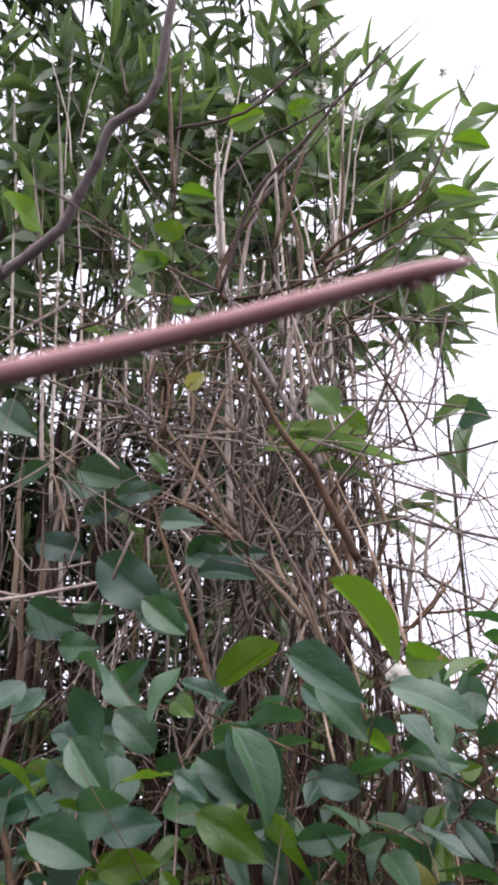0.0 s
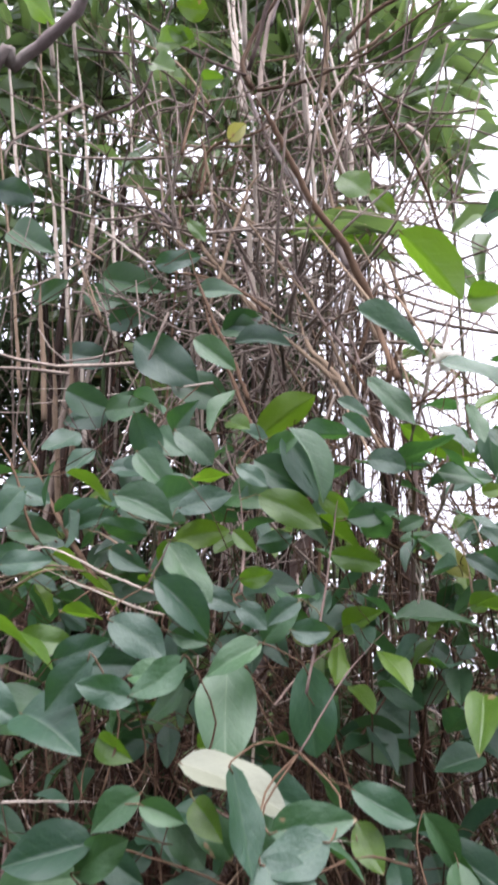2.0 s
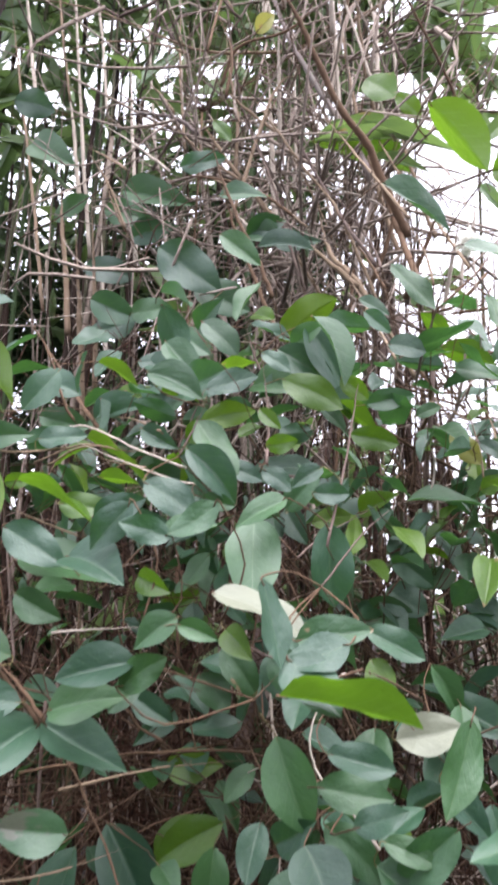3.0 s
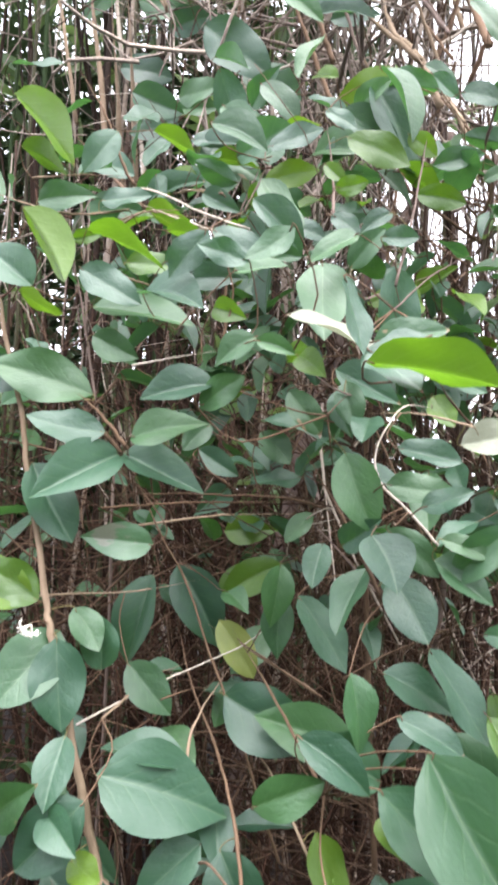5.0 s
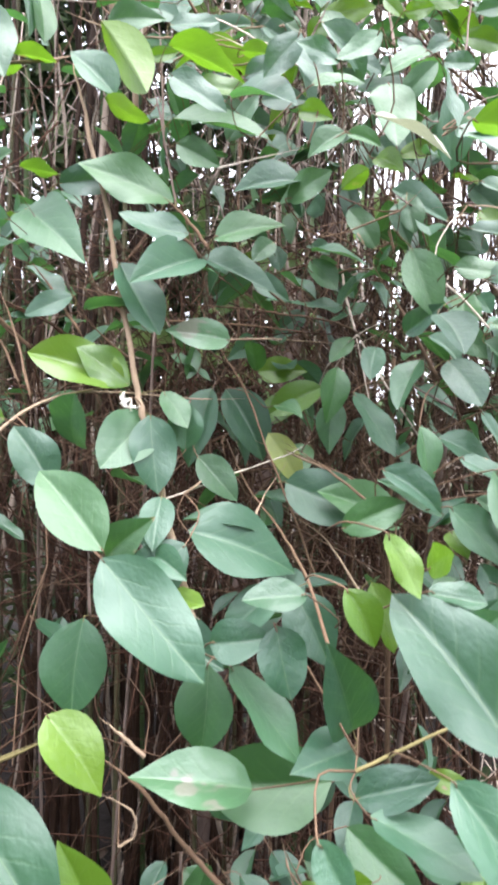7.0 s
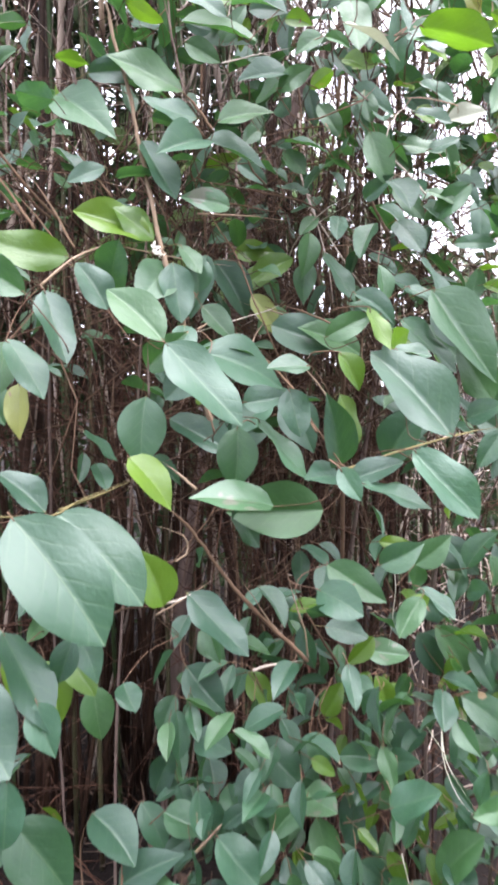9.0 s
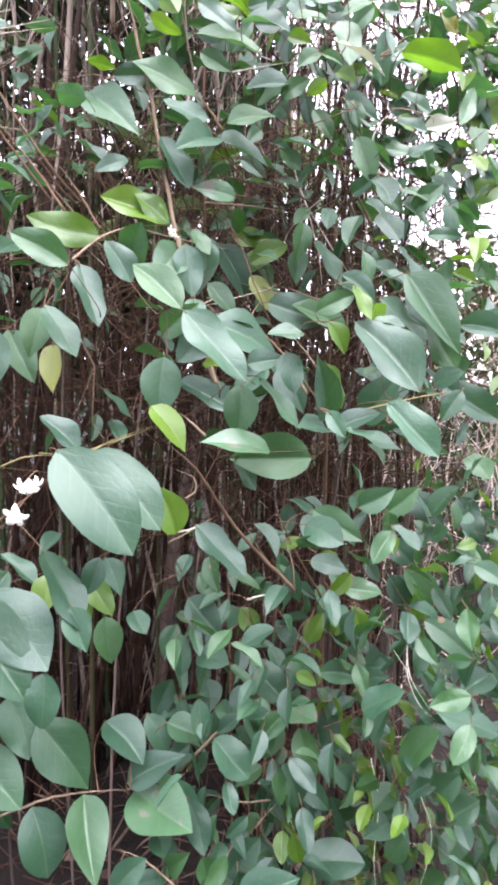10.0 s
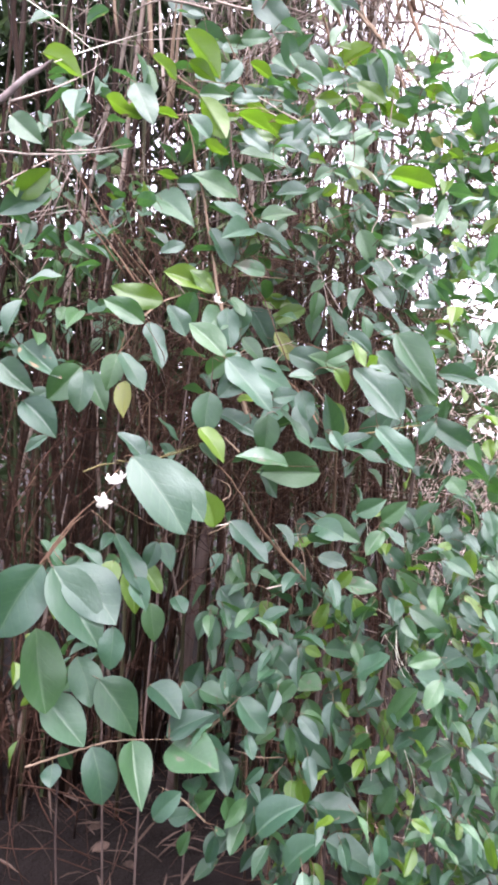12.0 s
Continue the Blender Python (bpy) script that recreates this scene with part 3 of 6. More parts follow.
# main stems from the soil up, behind the leaves
for where, mat, r, pts in (
        ("upper", "brown", 3.4, ((0.10, 0.62, -0.02), (0.12, 0.60, 0.7), (0.16, 0.56, 1.4), (0.22, 0.55, 1.95))),
        ("upper", "brown", 3.0, ((0.05, 0.66, -0.02), (0.02, 0.64, 0.8), (-0.04, 0.62, 1.5), (-0.02, 0.62, 2.3))),
        ("upper", "dark", 4.5, ((0.16, 0.60, -0.02), (0.20, 0.52, 0.8), (0.26, 0.46, 1.4), (0.30, 0.44, 1.75))),
        ("near_left", "dark", 2.6, ((-0.20, 0.52, -0.02), (-0.18, 0.48, 0.6), (-0.13, 0.42, 1.1), (-0.10, 0.36, 1.4))),
        ("near_left", "dark", 2.4, ((-0.27, 0.56, -0.02), (-0.28, 0.50, 0.6), (-0.25, 0.40, 1.1), (-0.22, 0.32, 1.3))),
        ("low_left", "dark", 2.0, ((-0.33, 0.42, -0.02), (-0.33, 0.36, 0.3), (-0.29, 0.22, 0.6), (-0.24, 0.10, 0.72))),
        ("low_left", "dark", 2.0, ((-0.10, 0.48, -0.02), (-0.08, 0.42, 0.4), (-0.05, 0.30, 0.7), (-0.03, 0.20, 0.9))),
        ("near_right", "brown", 4.0, ((0.20, 0.50, -0.02), (0.19, 0.46, 0.6), (0.17, 0.40, 1.0), (0.16, 0.34, 1.35))),
        ("near_right", "dark", 3.8, ((0.28, 0.48, -0.02), (0.30, 0.44, 0.6), (0.31, 0.36, 1.0), (0.31, 0.30, 1.3))),
        ("mid_edge", "dark", 3.2, ((0.33, 0.40, -0.02), (0.30, 0.36, 0.4), (0.27, 0.30, 0.8), (0.26, 0.24, 0.98))),
        ("mid_edge", "dark", 3.0, ((0.43, 0.38, -0.02), (0.41, 0.34, 0.4), (0.38, 0.28, 0.9))),
        ("low_edge", "dark", 3.0, ((0.38, 0.36, -0.02), (0.36, 0.30, 0.3), (0.34, 0.22, 0.64))),
        ("low_edge", "dark", 3.0, ((0.28, 0.36, -0.02), (0.27, 0.28, 0.3), (0.26, 0.20, 0.62))),
        ("low_right", "dark", 3.0, ((0.12, 0.40, -0.02), (0.10, 0.34, 0.4), (0.09, 0.26, 0.75))),
        ("low_right", "dark", 3.0, ((0.19, 0.40, -0.02), (0.18, 0.34, 0.4), (0.16, 0.26, 0.85)))):
    rod(where, mat, r, pts, "main_stem")
MAIN_POINTS = {k: list(v) for k, v in STEM_POINTS.items()}

# the two thick limbs
rod("upper", "bark", 9, ((-1.000, 0.900, -0.020), (-0.980, 0.860, 1.000), (-0.800, 0.800, 1.800), (-0.267, 0.399, 2.330), (-0.213, 0.387, 2.368), (-0.160, 0.377, 2.401), (-0.114, 0.366, 2.435), (-0.085, 0.347, 2.480), (-0.058, 0.331, 2.517), (-0.029, 0.308, 2.568), (0.022, 0.301, 2.596), (0.048, 0.282, 2.637), (0.061, 0.256, 2.690), (0.081, 0.219, 2.765), (0.096, 0.182, 2.840)), "limb", 9, 0.7)
rod("near_left", "dark", 17, ((-0.160, 0.980, -0.020), (-0.100, 0.950, 0.700), (0.049, 0.957, 1.490), (0.077, 0.964, 1.566), (0.106, 0.973, 1.654), (0.144, 0.982, 1.749), (0.179, 0.988, 1.818), (0.224, 0.995, 1.892), (0.278, 1.003, 1.982), (0.329, 1.013, 2.083)), "trunk", 10, 0.6)

# stems seen in front of the canes
stem("tan", 3.4, (-0.127, 0.165, 1.581), (-0.110, 0.163, 1.514), (-0.093, 0.162, 1.445), (-0.082, 0.159, 1.390), (-0.066, 0.157, 1.312), (-0.058, 0.153, 1.284), (-0.044, 0.150, 1.234), (-0.029, 0.148, 1.176), (-0.017, 0.145, 1.136), (-0.004, 0.142, 1.112))
stem("brown", 1.9, (-0.105, 0.167, 1.507), (-0.072, 0.172, 1.468), (-0.046, 0.175, 1.443), (-0.019, 0.178, 1.413))
stem("brown", 1.3, (-0.047, 0.254, 1.421), (-0.014, 0.251, 1.352), (0.013, 0.246, 1.310), (0.035, 0.240, 1.255), (0.060, 0.235, 1.198), (0.080, 0.228, 1.148), (0.097, 0.221, 1.106))
stem("dark", 1.1, (-0.067, 0.186, 1.577), (-0.058, 0.182, 1.540), (-0.048, 0.179, 1.495), (-0.039, 0.175, 1.453))
stem("brown", 1.5, (-0.089, 0.226, 1.755), (-0.062, 0.232, 1.709), (-0.045, 0.236, 1.662), (-0.037, 0.239, 1.648))
stem("brown", 1.3, (-0.060, 0.196, 1.378), (-0.007, 0.225, 1.382), (0.045, 0.254, 1.381), (0.095, 0.282, 1.378), (0.127, 0.308, 1.368))
stem("tan", 1.0, (-0.110, 0.146, 1.300), (-0.087, 0.192, 1.302), (-0.026, 0.243, 1.300), (0.014, 0.291, 1.303))
stem("tan", 1.5, (0.016, 0.304, 1.262), (0.068, 0.276, 1.245), (0.122, 0.248, 1.224))
stem("pale", 0.9, (-0.049, 0.178, 1.212), (-0.031, 0.208, 1.218), (0.006, 0.241, 1.232), (0.053, 0.276, 1.249), (0.079, 0.307, 1.264))
stem("pale", 0.9, (0.207, 0.192, 1.447), (0.187, 0.183, 1.447), (0.173, 0.175, 1.428), (0.167, 0.168, 1.410), (0.172, 0.164, 1.392), (0.189, 0.161, 1.375), (0.207, 0.159, 1.354))
stem("brown", 1.0, (0.146, 0.208, 1.250), (0.174, 0.197, 1.271), (0.208, 0.187, 1.290), (0.233, 0.175, 1.305))
stem("pale", 0.8, (0.082, 0.374, 1.317), (0.092, 0.324, 1.342), (0.120, 0.277, 1.367), (0.149, 0.231, 1.376))
stem("dark", 1.4, (0.126, 0.264, 1.712), (0.134, 0.237, 1.643), (0.136, 0.208, 1.597))
stem("dark", 1.1, (0.217, 0.264, 1.719), (0.203, 0.235, 1.637), (0.194, 0.206, 1.588), (0.181, 0.177, 1.531))
stem("dark", 0.7, (0.178, 0.133, 1.503), (0.211, 0.198, 1.546), (0.257, 0.265, 1.586))
stem("dark", 1.0, (0.051, 0.254, 1.618), (0.063, 0.266, 1.655), (0.072, 0.277, 1.688))
stem("pale", 1.1, (-0.062, 0.229, 1.625), (-0.027, 0.230, 1.640), (0.026, 0.234, 1.617), (0.066, 0.235, 1.601))
stem("tan", 1.1, (-0.154, 0.204, 1.636), (-0.123, 0.209, 1.625), (-0.081, 0.215, 1.615), (-0.034, 0.221, 1.618))
stem("tan", 0.9, (-0.060, 0.182, 1.564), (-0.033, 0.182, 1.553), (-0.001, 0.183, 1.541))
stem("tan", 1.0, (-0.121, 0.217, 1.650), (-0.082, 0.228, 1.655), (-0.036, 0.239, 1.655))
stem("tan", 1.1, (0.060, 0.235, 1.196), (0.091, 0.209, 1.178), (0.123, 0.183, 1.133))
stem("brown", 1.0, (0.025, 0.169, 1.503), (0.026, 0.194, 1.480), (0.029, 0.219, 1.449))
stem("brown", 1.0, (-0.118, 0.159, 1.369), (-0.093, 0.165, 1.344), (-0.072, 0.170, 1.327))
stem("brown", 1.4, (-0.171, 0.173, 1.464), (-0.145, 0.171, 1.429), (-0.119, 0.169, 1.395))
stem("brown", 1.3, (-0.176, 0.172, 1.429), (-0.141, 0.165, 1.387), (-0.112, 0.157, 1.348))
stem("dark", 1.1, (-0.065, 0.049, 1.203), (-0.065, 0.052, 1.178), (-0.065, 0.055, 1.152))
stem("brown", 1.5, (-0.015, 0.309, 1.267), (0.016, 0.261, 1.219), (0.051, 0.213, 1.184), (0.075, 0.164, 1.153), (0.092, 0.115, 1.115))
stem("tan", 1.4, (-0.051, 0.034, 1.097), (-0.038, 0.035, 1.086), (-0.023, 0.037, 1.072))
stem("dark", 1.2, (-0.068, 0.217, 1.642), (-0.060, 0.200, 1.583), (-0.052, 0.183, 1.505))
stem("pale", 1.0, (-0.041, 0.223, 1.630), (0.009, 0.222, 1.608), (0.058, 0.221, 1.589), (0.077, 0.217, 1.584))
stem("brown", 1.2, (0.035, 0.295, 1.259), (0.077, 0.266, 1.244), (0.127, 0.239, 1.225))
stem("tan", 1.2, (-0.028, 0.175, 1.219), (-0.011, 0.229, 1.232), (0.012, 0.284, 1.234))
stem("dark", 1.1, (0.084, 0.323, 1.378), (0.126, 0.280, 1.347), (0.162, 0.236, 1.316), (0.191, 0.191, 1.293))
stem("brown", 1.1, (-0.055, 0.227, 1.369), (-0.000, 0.268, 1.373), (0.061, 0.310, 1.373), (0.090, 0.348, 1.374))
stem("pale", 0.9, (0.100, 0.368, 1.342), (0.111, 0.299, 1.354), (0.146, 0.232, 1.366))
stem("dark", 0.8, (0.113, 0.150, 1.482), (0.132, 0.170, 1.463), (0.161, 0.191, 1.452))
stem("olive", 1.2, (0.101, -0.008, 1.097), (0.157, 0.024, 1.109), (0.217, 0.056, 1.119), (0.266, 0.088, 1.123))
stem("olive", 1.0, (-0.183, 0.005, 1.056), (-0.143, 0.016, 1.054), (-0.118, 0.029, 1.066), (-0.070, 0.042, 1.085))
stem("brown", 2.3, (-0.073, 0.056, 1.069), (-0.034, 0.069, 1.033), (-0.003, 0.081, 0.986), (0.024, 0.094, 0.948), (0.084, 0.103, 0.884))
stem("tan", 1.2, (-0.060, 0.037, 0.959), (-0.039, 0.049, 0.968), (-0.004, 0.063, 0.986))
stem("pale", 1.5, (0.030, 0.130, 0.862), (0.055, 0.129, 0.869), (0.085, 0.128, 0.873))
stem("tan", 1.5, (-0.177, 0.121, 1.254), (-0.147, 0.135, 1.284), (-0.110, 0.147, 1.300), (-0.069, 0.158, 1.305))
stem("white", 0.4, (0.166, 0.106, 0.997), (0.176, 0.120, 0.960), (0.179, 0.136, 0.924), (0.178, 0.149, 0.875))
stem("white", 0.5, (0.233, 0.134, 0.811), (0.224, 0.098, 0.782), (0.227, 0.063, 0.764), (0.236, 0.029, 0.762))
stem("white", 0.4, (0.217, 0.145, 0.795), (0.226, 0.128, 0.782), (0.236, 0.112, 0.770))
stem("tan", 1.4, (-0.049, 0.102, 0.657), (-0.005, 0.108, 0.702), (0.031, 0.113, 0.732), (0.050, 0.116, 0.744))
stem("brown", 1.5, (0.258, 0.162, 0.814), (0.312, 0.161, 0.826))
stem("brown", 1.1, (0.175, 0.153, 0.847), (0.219, 0.152, 0.828), (0.253, 0.152, 0.817))
stem("brown", 1.4, (-0.240, 0.265, 1.418), (-0.192, 0.206, 1.361), (-0.148, 0.147, 1.296))
stem("brown", 1.3, (-0.260, 0.258, 1.403), (-0.209, 0.219, 1.347), (-0.175, 0.183, 1.309))
stem("dark", 1.4, (-0.166, 0.187, 1.468), (-0.143, 0.184, 1.418), (-0.131, 0.184, 1.387))
stem("tan", 1.1, (-0.064, 0.058, 1.036), (-0.036, 0.056, 1.026), (-0.033, 0.054, 1.011), (-0.043, 0.052, 1.004))
stem("brown", 1.5, (0.058, 0.106, 0.984), (0.085, 0.113, 0.928), (0.119, 0.119, 0.870))
stem("tan", 1.0, (0.002, 0.080, 1.000), (0.041, 0.096, 0.935), (0.071, 0.114, 0.892))
stem("tan", 0.9, (0.058, 0.101, 0.994), (0.070, 0.105, 0.949), (0.082, 0.109, 0.912), (0.086, 0.115, 0.882))
stem("brown", 1.3, (0.043, 0.289, 1.264), (0.090, 0.206, 1.240), (0.137, 0.123, 1.207))
stem("tan", 1.2, (-0.030, 0.244, 1.354), (0.036, 0.287, 1.362), (0.118, 0.329, 1.362))
stem("brown", 1.2, (-0.021, 0.090, 1.158), (-0.008, 0.085, 1.116))
stem("brown", 1.3, (0.021, 0.223, 1.451), (0.028, 0.237, 1.408), (0.048, 0.253, 1.389))
stem("brown", 1.7, (0.116, 0.191, 1.418), (0.145, 0.180, 1.369), (0.173, 0.168, 1.314))
stem("tan", 1.7, (-0.301, 0.058, 0.616), (-0.236, 0.064, 0.637), (-0.195, 0.070, 0.648), (-0.157, 0.076, 0.651), (-0.104, 0.081, 0.650))
stem("tan", 1.2, (-0.032, 0.098, 0.636), (0.025, 0.099, 0.619), (0.064, 0.103, 0.617))
stem("brown", 1.5, (-0.283, 0.010, 0.905), (-0.237, 0.013, 0.973), (-0.199, 0.013, 1.009), (-0.166, 0.013, 1.036))
stem("olive", 1.4, (-0.231, 0.036, 1.036), (-0.203, 0.031, 1.048), (-0.168, 0.025, 1.052))
stem("olive", 1.5, (-0.138, 0.023, 1.057), (-0.106, 0.035, 1.068), (-0.073, 0.046, 1.082))
stem("tan", 1.4, (-0.048, 0.126, 0.641), (0.001, 0.126, 0.693), (0.056, 0.125, 0.736))
stem("tan", 1.2, (0.046, 0.101, 0.582), (0.087, 0.104, 0.633))
stem("white", 0.7, (0.231, 0.132, 0.818), (0.225, 0.092, 0.783), (0.240, 0.053, 0.758))
stem("white", 0.6, (0.188, 0.109, 0.666), (0.198, 0.100, 0.611), (0.193, 0.091, 0.543), (0.200, 0.081, 0.481))
stem("white", 0.5, (0.229, 0.046, 0.664), (0.249, 0.055, 0.609), (0.249, 0.065, 0.554), (0.240, 0.075, 0.498))
stem("tan", 1.3, (-0.116, 0.050, 0.601), (-0.084, 0.048, 0.587), (-0.046, 0.044, 0.554))
stem("pale", 1.5, (-0.335, 0.170, 1.509), (-0.271, 0.163, 1.510), (-0.193, 0.156, 1.524))
stem("dark", 1.7, (-0.165, 0.165, 1.545), (-0.152, 0.171, 1.478), (-0.140, 0.177, 1.420))
stem("brown", 1.7, (-0.264, 0.222, 1.429), (-0.219, 0.236, 1.369), (-0.198, 0.255, 1.347))
stem("brown", 1.6, (-0.326, 0.199, 1.480), (-0.264, 0.193, 1.400), (-0.213, 0.189, 1.335))
stem("tan", 1.5, (0.055, 0.252, 1.246), (0.029, 0.216, 1.201), (0.035, 0.178, 1.160))
stem("brown", 1.7, (0.259, 0.165, 0.831), (0.311, 0.174, 0.849), (0.383, 0.182, 0.856))
stem("brown", 1.4, (0.284, 0.135, 1.037), (0.346, 0.135, 1.073))
stem("pale", 1.2, (-0.061, 0.030, 0.970), (-0.037, 0.037, 0.974), (-0.024, 0.045, 0.979))
stem("bark", 5.9, (-0.418, 0.177, 1.576), (-0.362, 0.183, 1.629), (-0.303, 0.188, 1.673))
stem("white", 0.8, (-0.425, 0.305, 1.817), (-0.320, 0.242, 1.725), (-0.237, 0.179, 1.636))
stem("white", 0.8, (-0.329, 0.171, 1.640), (-0.243, 0.182, 1.682), (-0.130, 0.192, 1.727))
stem("pale", 1.8, (-0.413, 0.171, 1.504), (-0.320, 0.172, 1.504), (-0.199, 0.172, 1.521))
stem("pale", 1.6, (-0.391, 0.173, 1.580), (-0.306, 0.169, 1.610), (-0.239, 0.167, 1.653))
stem("brown", 1.7, (-0.272, 0.010, 0.917), (-0.236, 0.011, 0.969), (-0.213, 0.012, 0.989))
stem("brown", 1.9, (-0.346, 0.179, 1.569), (-0.281, 0.196, 1.468), (-0.219, 0.213, 1.380), (-0.184, 0.233, 1.342))
stem("brown", 1.8, (-0.304, 0.216, 1.456), (-0.233, 0.189, 1.373), (-0.192, 0.163, 1.318))
stem("tan", 1.8, (-0.222, 0.162, 1.564), (-0.152, 0.172, 1.573), (-0.110, 0.183, 1.585))
stem("tan", 2.2, (0.086, 0.376, 2.119), (0.127, 0.383, 2.051), (0.166, 0.388, 1.987), (0.195, 0.386, 1.938), (0.225, 0.395, 1.862), (0.251, 0.404, 1.785), (0.276, 0.405, 1.728))
stem("dark", 1.5, (0.120, 0.381, 1.983), (0.141, 0.399, 1.927), (0.155, 0.421, 1.857))
stem("dark", 1.8, (0.162, 0.515, 2.088), (0.211, 0.479, 1.995), (0.241, 0.438, 1.909), (0.244, 0.382, 1.852))
stem("brown", 2.7, (0.064, 0.361, 1.976), (0.083, 0.370, 1.902), (0.108, 0.376, 1.835), (0.127, 0.377, 1.780))
stem("dark", 1.4, (0.102, 0.312, 1.771), (0.111, 0.310, 1.731), (0.123, 0.306, 1.701))
stem("brown", 2.9, (-0.290, 0.595, 1.928), (-0.183, 0.500, 1.805), (-0.093, 0.394, 1.704), (-0.002, 0.282, 1.619))
stem("dark", 1.3, (0.288, 0.204, 1.766), (0.276, 0.233, 1.733), (0.264, 0.262, 1.699), (0.261, 0.285, 1.683))
stem("dark", 1.4, (0.211, 0.288, 1.690), (0.207, 0.304, 1.647))
stem("pale", 1.5, (-0.352, 0.691, 1.970), (-0.202, 0.601, 1.932), (-0.031, 0.512, 1.899), (0.075, 0.417, 1.860))
stem("tan", 1.1, (-0.040, 0.321, 1.675), (0.003, 0.278, 1.658), (0.042, 0.237, 1.634))
stem("tan", 1.2, (-0.059, 0.243, 1.609), (-0.027, 0.237, 1.622), (0.017, 0.237, 1.621))
stem("brown", 1.8, (0.187, 0.520, 2.020), (0.228, 0.461, 1.920), (0.248, 0.393, 1.833))
stem("tan", 1.4, (0.200, 0.431, 1.894), (0.227, 0.370, 1.795), (0.246, 0.301, 1.713))
stem("tan", 1.2, (0.247, 0.222, 1.819), (0.266, 0.221, 1.777), (0.271, 0.215, 1.741))
stem("brown", 4.0, (0.241, 0.561, 2.145), (0.259, 0.498, 2.045), (0.270, 0.438, 1.936), (0.282, 0.376, 1.831))
stem("tan", 1.0, (0.257, 0.296, 1.673), (0.281, 0.305, 1.669), (0.310, 0.319, 1.656))
stem("pale", 1.1, (0.267, 0.309, 1.641), (0.277, 0.318, 1.619), (0.272, 0.331, 1.584))
stem("tan", 1.5, (0.016, 0.432, 2.036), (0.056, 0.423, 2.010), (0.115, 0.419, 1.978), (0.162, 0.419, 1.935))
stem("brown", 1.0, (-0.043, 0.224, 1.581), (-0.018, 0.233, 1.569))
stem("tan", 1.3, (0.328, 0.344, 1.693), (0.336, 0.337, 1.647), (0.337, 0.330, 1.601))
stem("tan", 1.1, (0.305, 0.323, 1.690), (0.318, 0.328, 1.637), (0.320, 0.324, 1.601))
stem("brown", 1.0, (0.234, 0.286, 1.681), (0.257, 0.301, 1.664), (0.291, 0.310, 1.664))
stem("brown", 1.7, (-0.048, 0.161, 1.457), (-0.029, 0.163, 1.441), (-0.010, 0.168, 1.416))
stem("tan", 1.0, (-0.078, 0.254, 1.614), (-0.032, 0.250, 1.628), (-0.000, 0.249, 1.622), (0.041, 0.249, 1.618))
stem("tan", 1.1, (-0.052, 0.297, 1.635), (-0.010, 0.264, 1.615), (0.033, 0.229, 1.601))
stem("dark", 1.0, (0.066, 0.210, 1.605), (0.076, 0.213, 1.627), (0.087, 0.215, 1.651))
stem("dark", 0.9, (0.160, 0.183, 1.524), (0.181, 0.239, 1.547), (0.230, 0.296, 1.579))
stem("tan", 0.8, (0.136, 0.140, 1.437), (0.153, 0.139, 1.454))
stem("pale", 0.8, (-0.001, 0.150, 1.474), (0.036, 0.138, 1.477), (0.073, 0.126, 1.479))
stem("brown", 0.9, (0.200, 0.110, 1.458), (0.215, 0.157, 1.448), (0.241, 0.207, 1.430))
stem("tan", 0.7, (0.157, 0.138, 1.438), (0.194, 0.132, 1.437), (0.225, 0.126, 1.428))
stem("brown", 5.4, (0.139, 0.309, 2.182), (0.163, 0.327, 2.144), (0.186, 0.351, 2.094), (0.210, 0.371, 2.050), (0.235, 0.387, 2.019), (0.258, 0.411, 1.969), (0.282, 0.434, 1.919))
stem("dark", 3.1, (0.134, 0.343, 2.251), (0.186, 0.293, 2.360), (0.256, 0.269, 2.424), (0.342, 0.238, 2.507), (0.441, 0.212, 2.584))
stem("dark", 2.3, (0.347, 0.201, 2.578), (0.248, 0.227, 2.501), (0.180, 0.241, 2.456), (0.092, 0.238, 2.437))
stem("brown", 3.1, (0.444, 0.287, 2.443), (0.402, 0.322, 2.366), (0.357, 0.329, 2.340), (0.289, 0.336, 2.308), (0.259, 0.345, 2.283))
stem("pale", 3.6, (0.193, 0.347, 2.565), (0.208, 0.383, 2.470), (0.202, 0.419, 2.371), (0.202, 0.462, 2.260))
stem("pale", 2.4, (0.115, 0.376, 2.491), (0.118, 0.394, 2.392), (0.129, 0.406, 2.305))
stem("dark", 2.6, (0.332, 0.307, 2.569), (0.264, 0.354, 2.517), (0.192, 0.396, 2.475), (0.164, 0.420, 2.485))
stem("brown", 4.1, (0.133, 0.392, 2.277), (0.120, 0.396, 2.325), (0.140, 0.398, 2.390), (0.184, 0.395, 2.469), (0.194, 0.395, 2.536))
stem("brown", 2.5, (0.491, 0.392, 2.440), (0.418, 0.399, 2.415), (0.343, 0.412, 2.375), (0.277, 0.424, 2.342), (0.202, 0.429, 2.319), (0.136, 0.429, 2.312))
stem("tan", 3.7, (0.232, 0.370, 2.571), (0.218, 0.399, 2.486), (0.239, 0.432, 2.402), (0.220, 0.467, 2.304))
stem("dark", 2.2, (-0.246, 0.348, 2.531), (-0.147, 0.345, 2.496), (-0.064, 0.354, 2.432), (0.053, 0.380, 2.340), (0.126, 0.382, 2.289))
stem("dark", 2.2, (-0.072, 0.365, 2.229), (-0.013, 0.368, 2.263), (0.021, 0.347, 2.342), (0.055, 0.318, 2.436))
stem("tan", 3.0, (0.272, 0.471, 2.403), (0.317, 0.462, 2.422), (0.362, 0.445, 2.457))
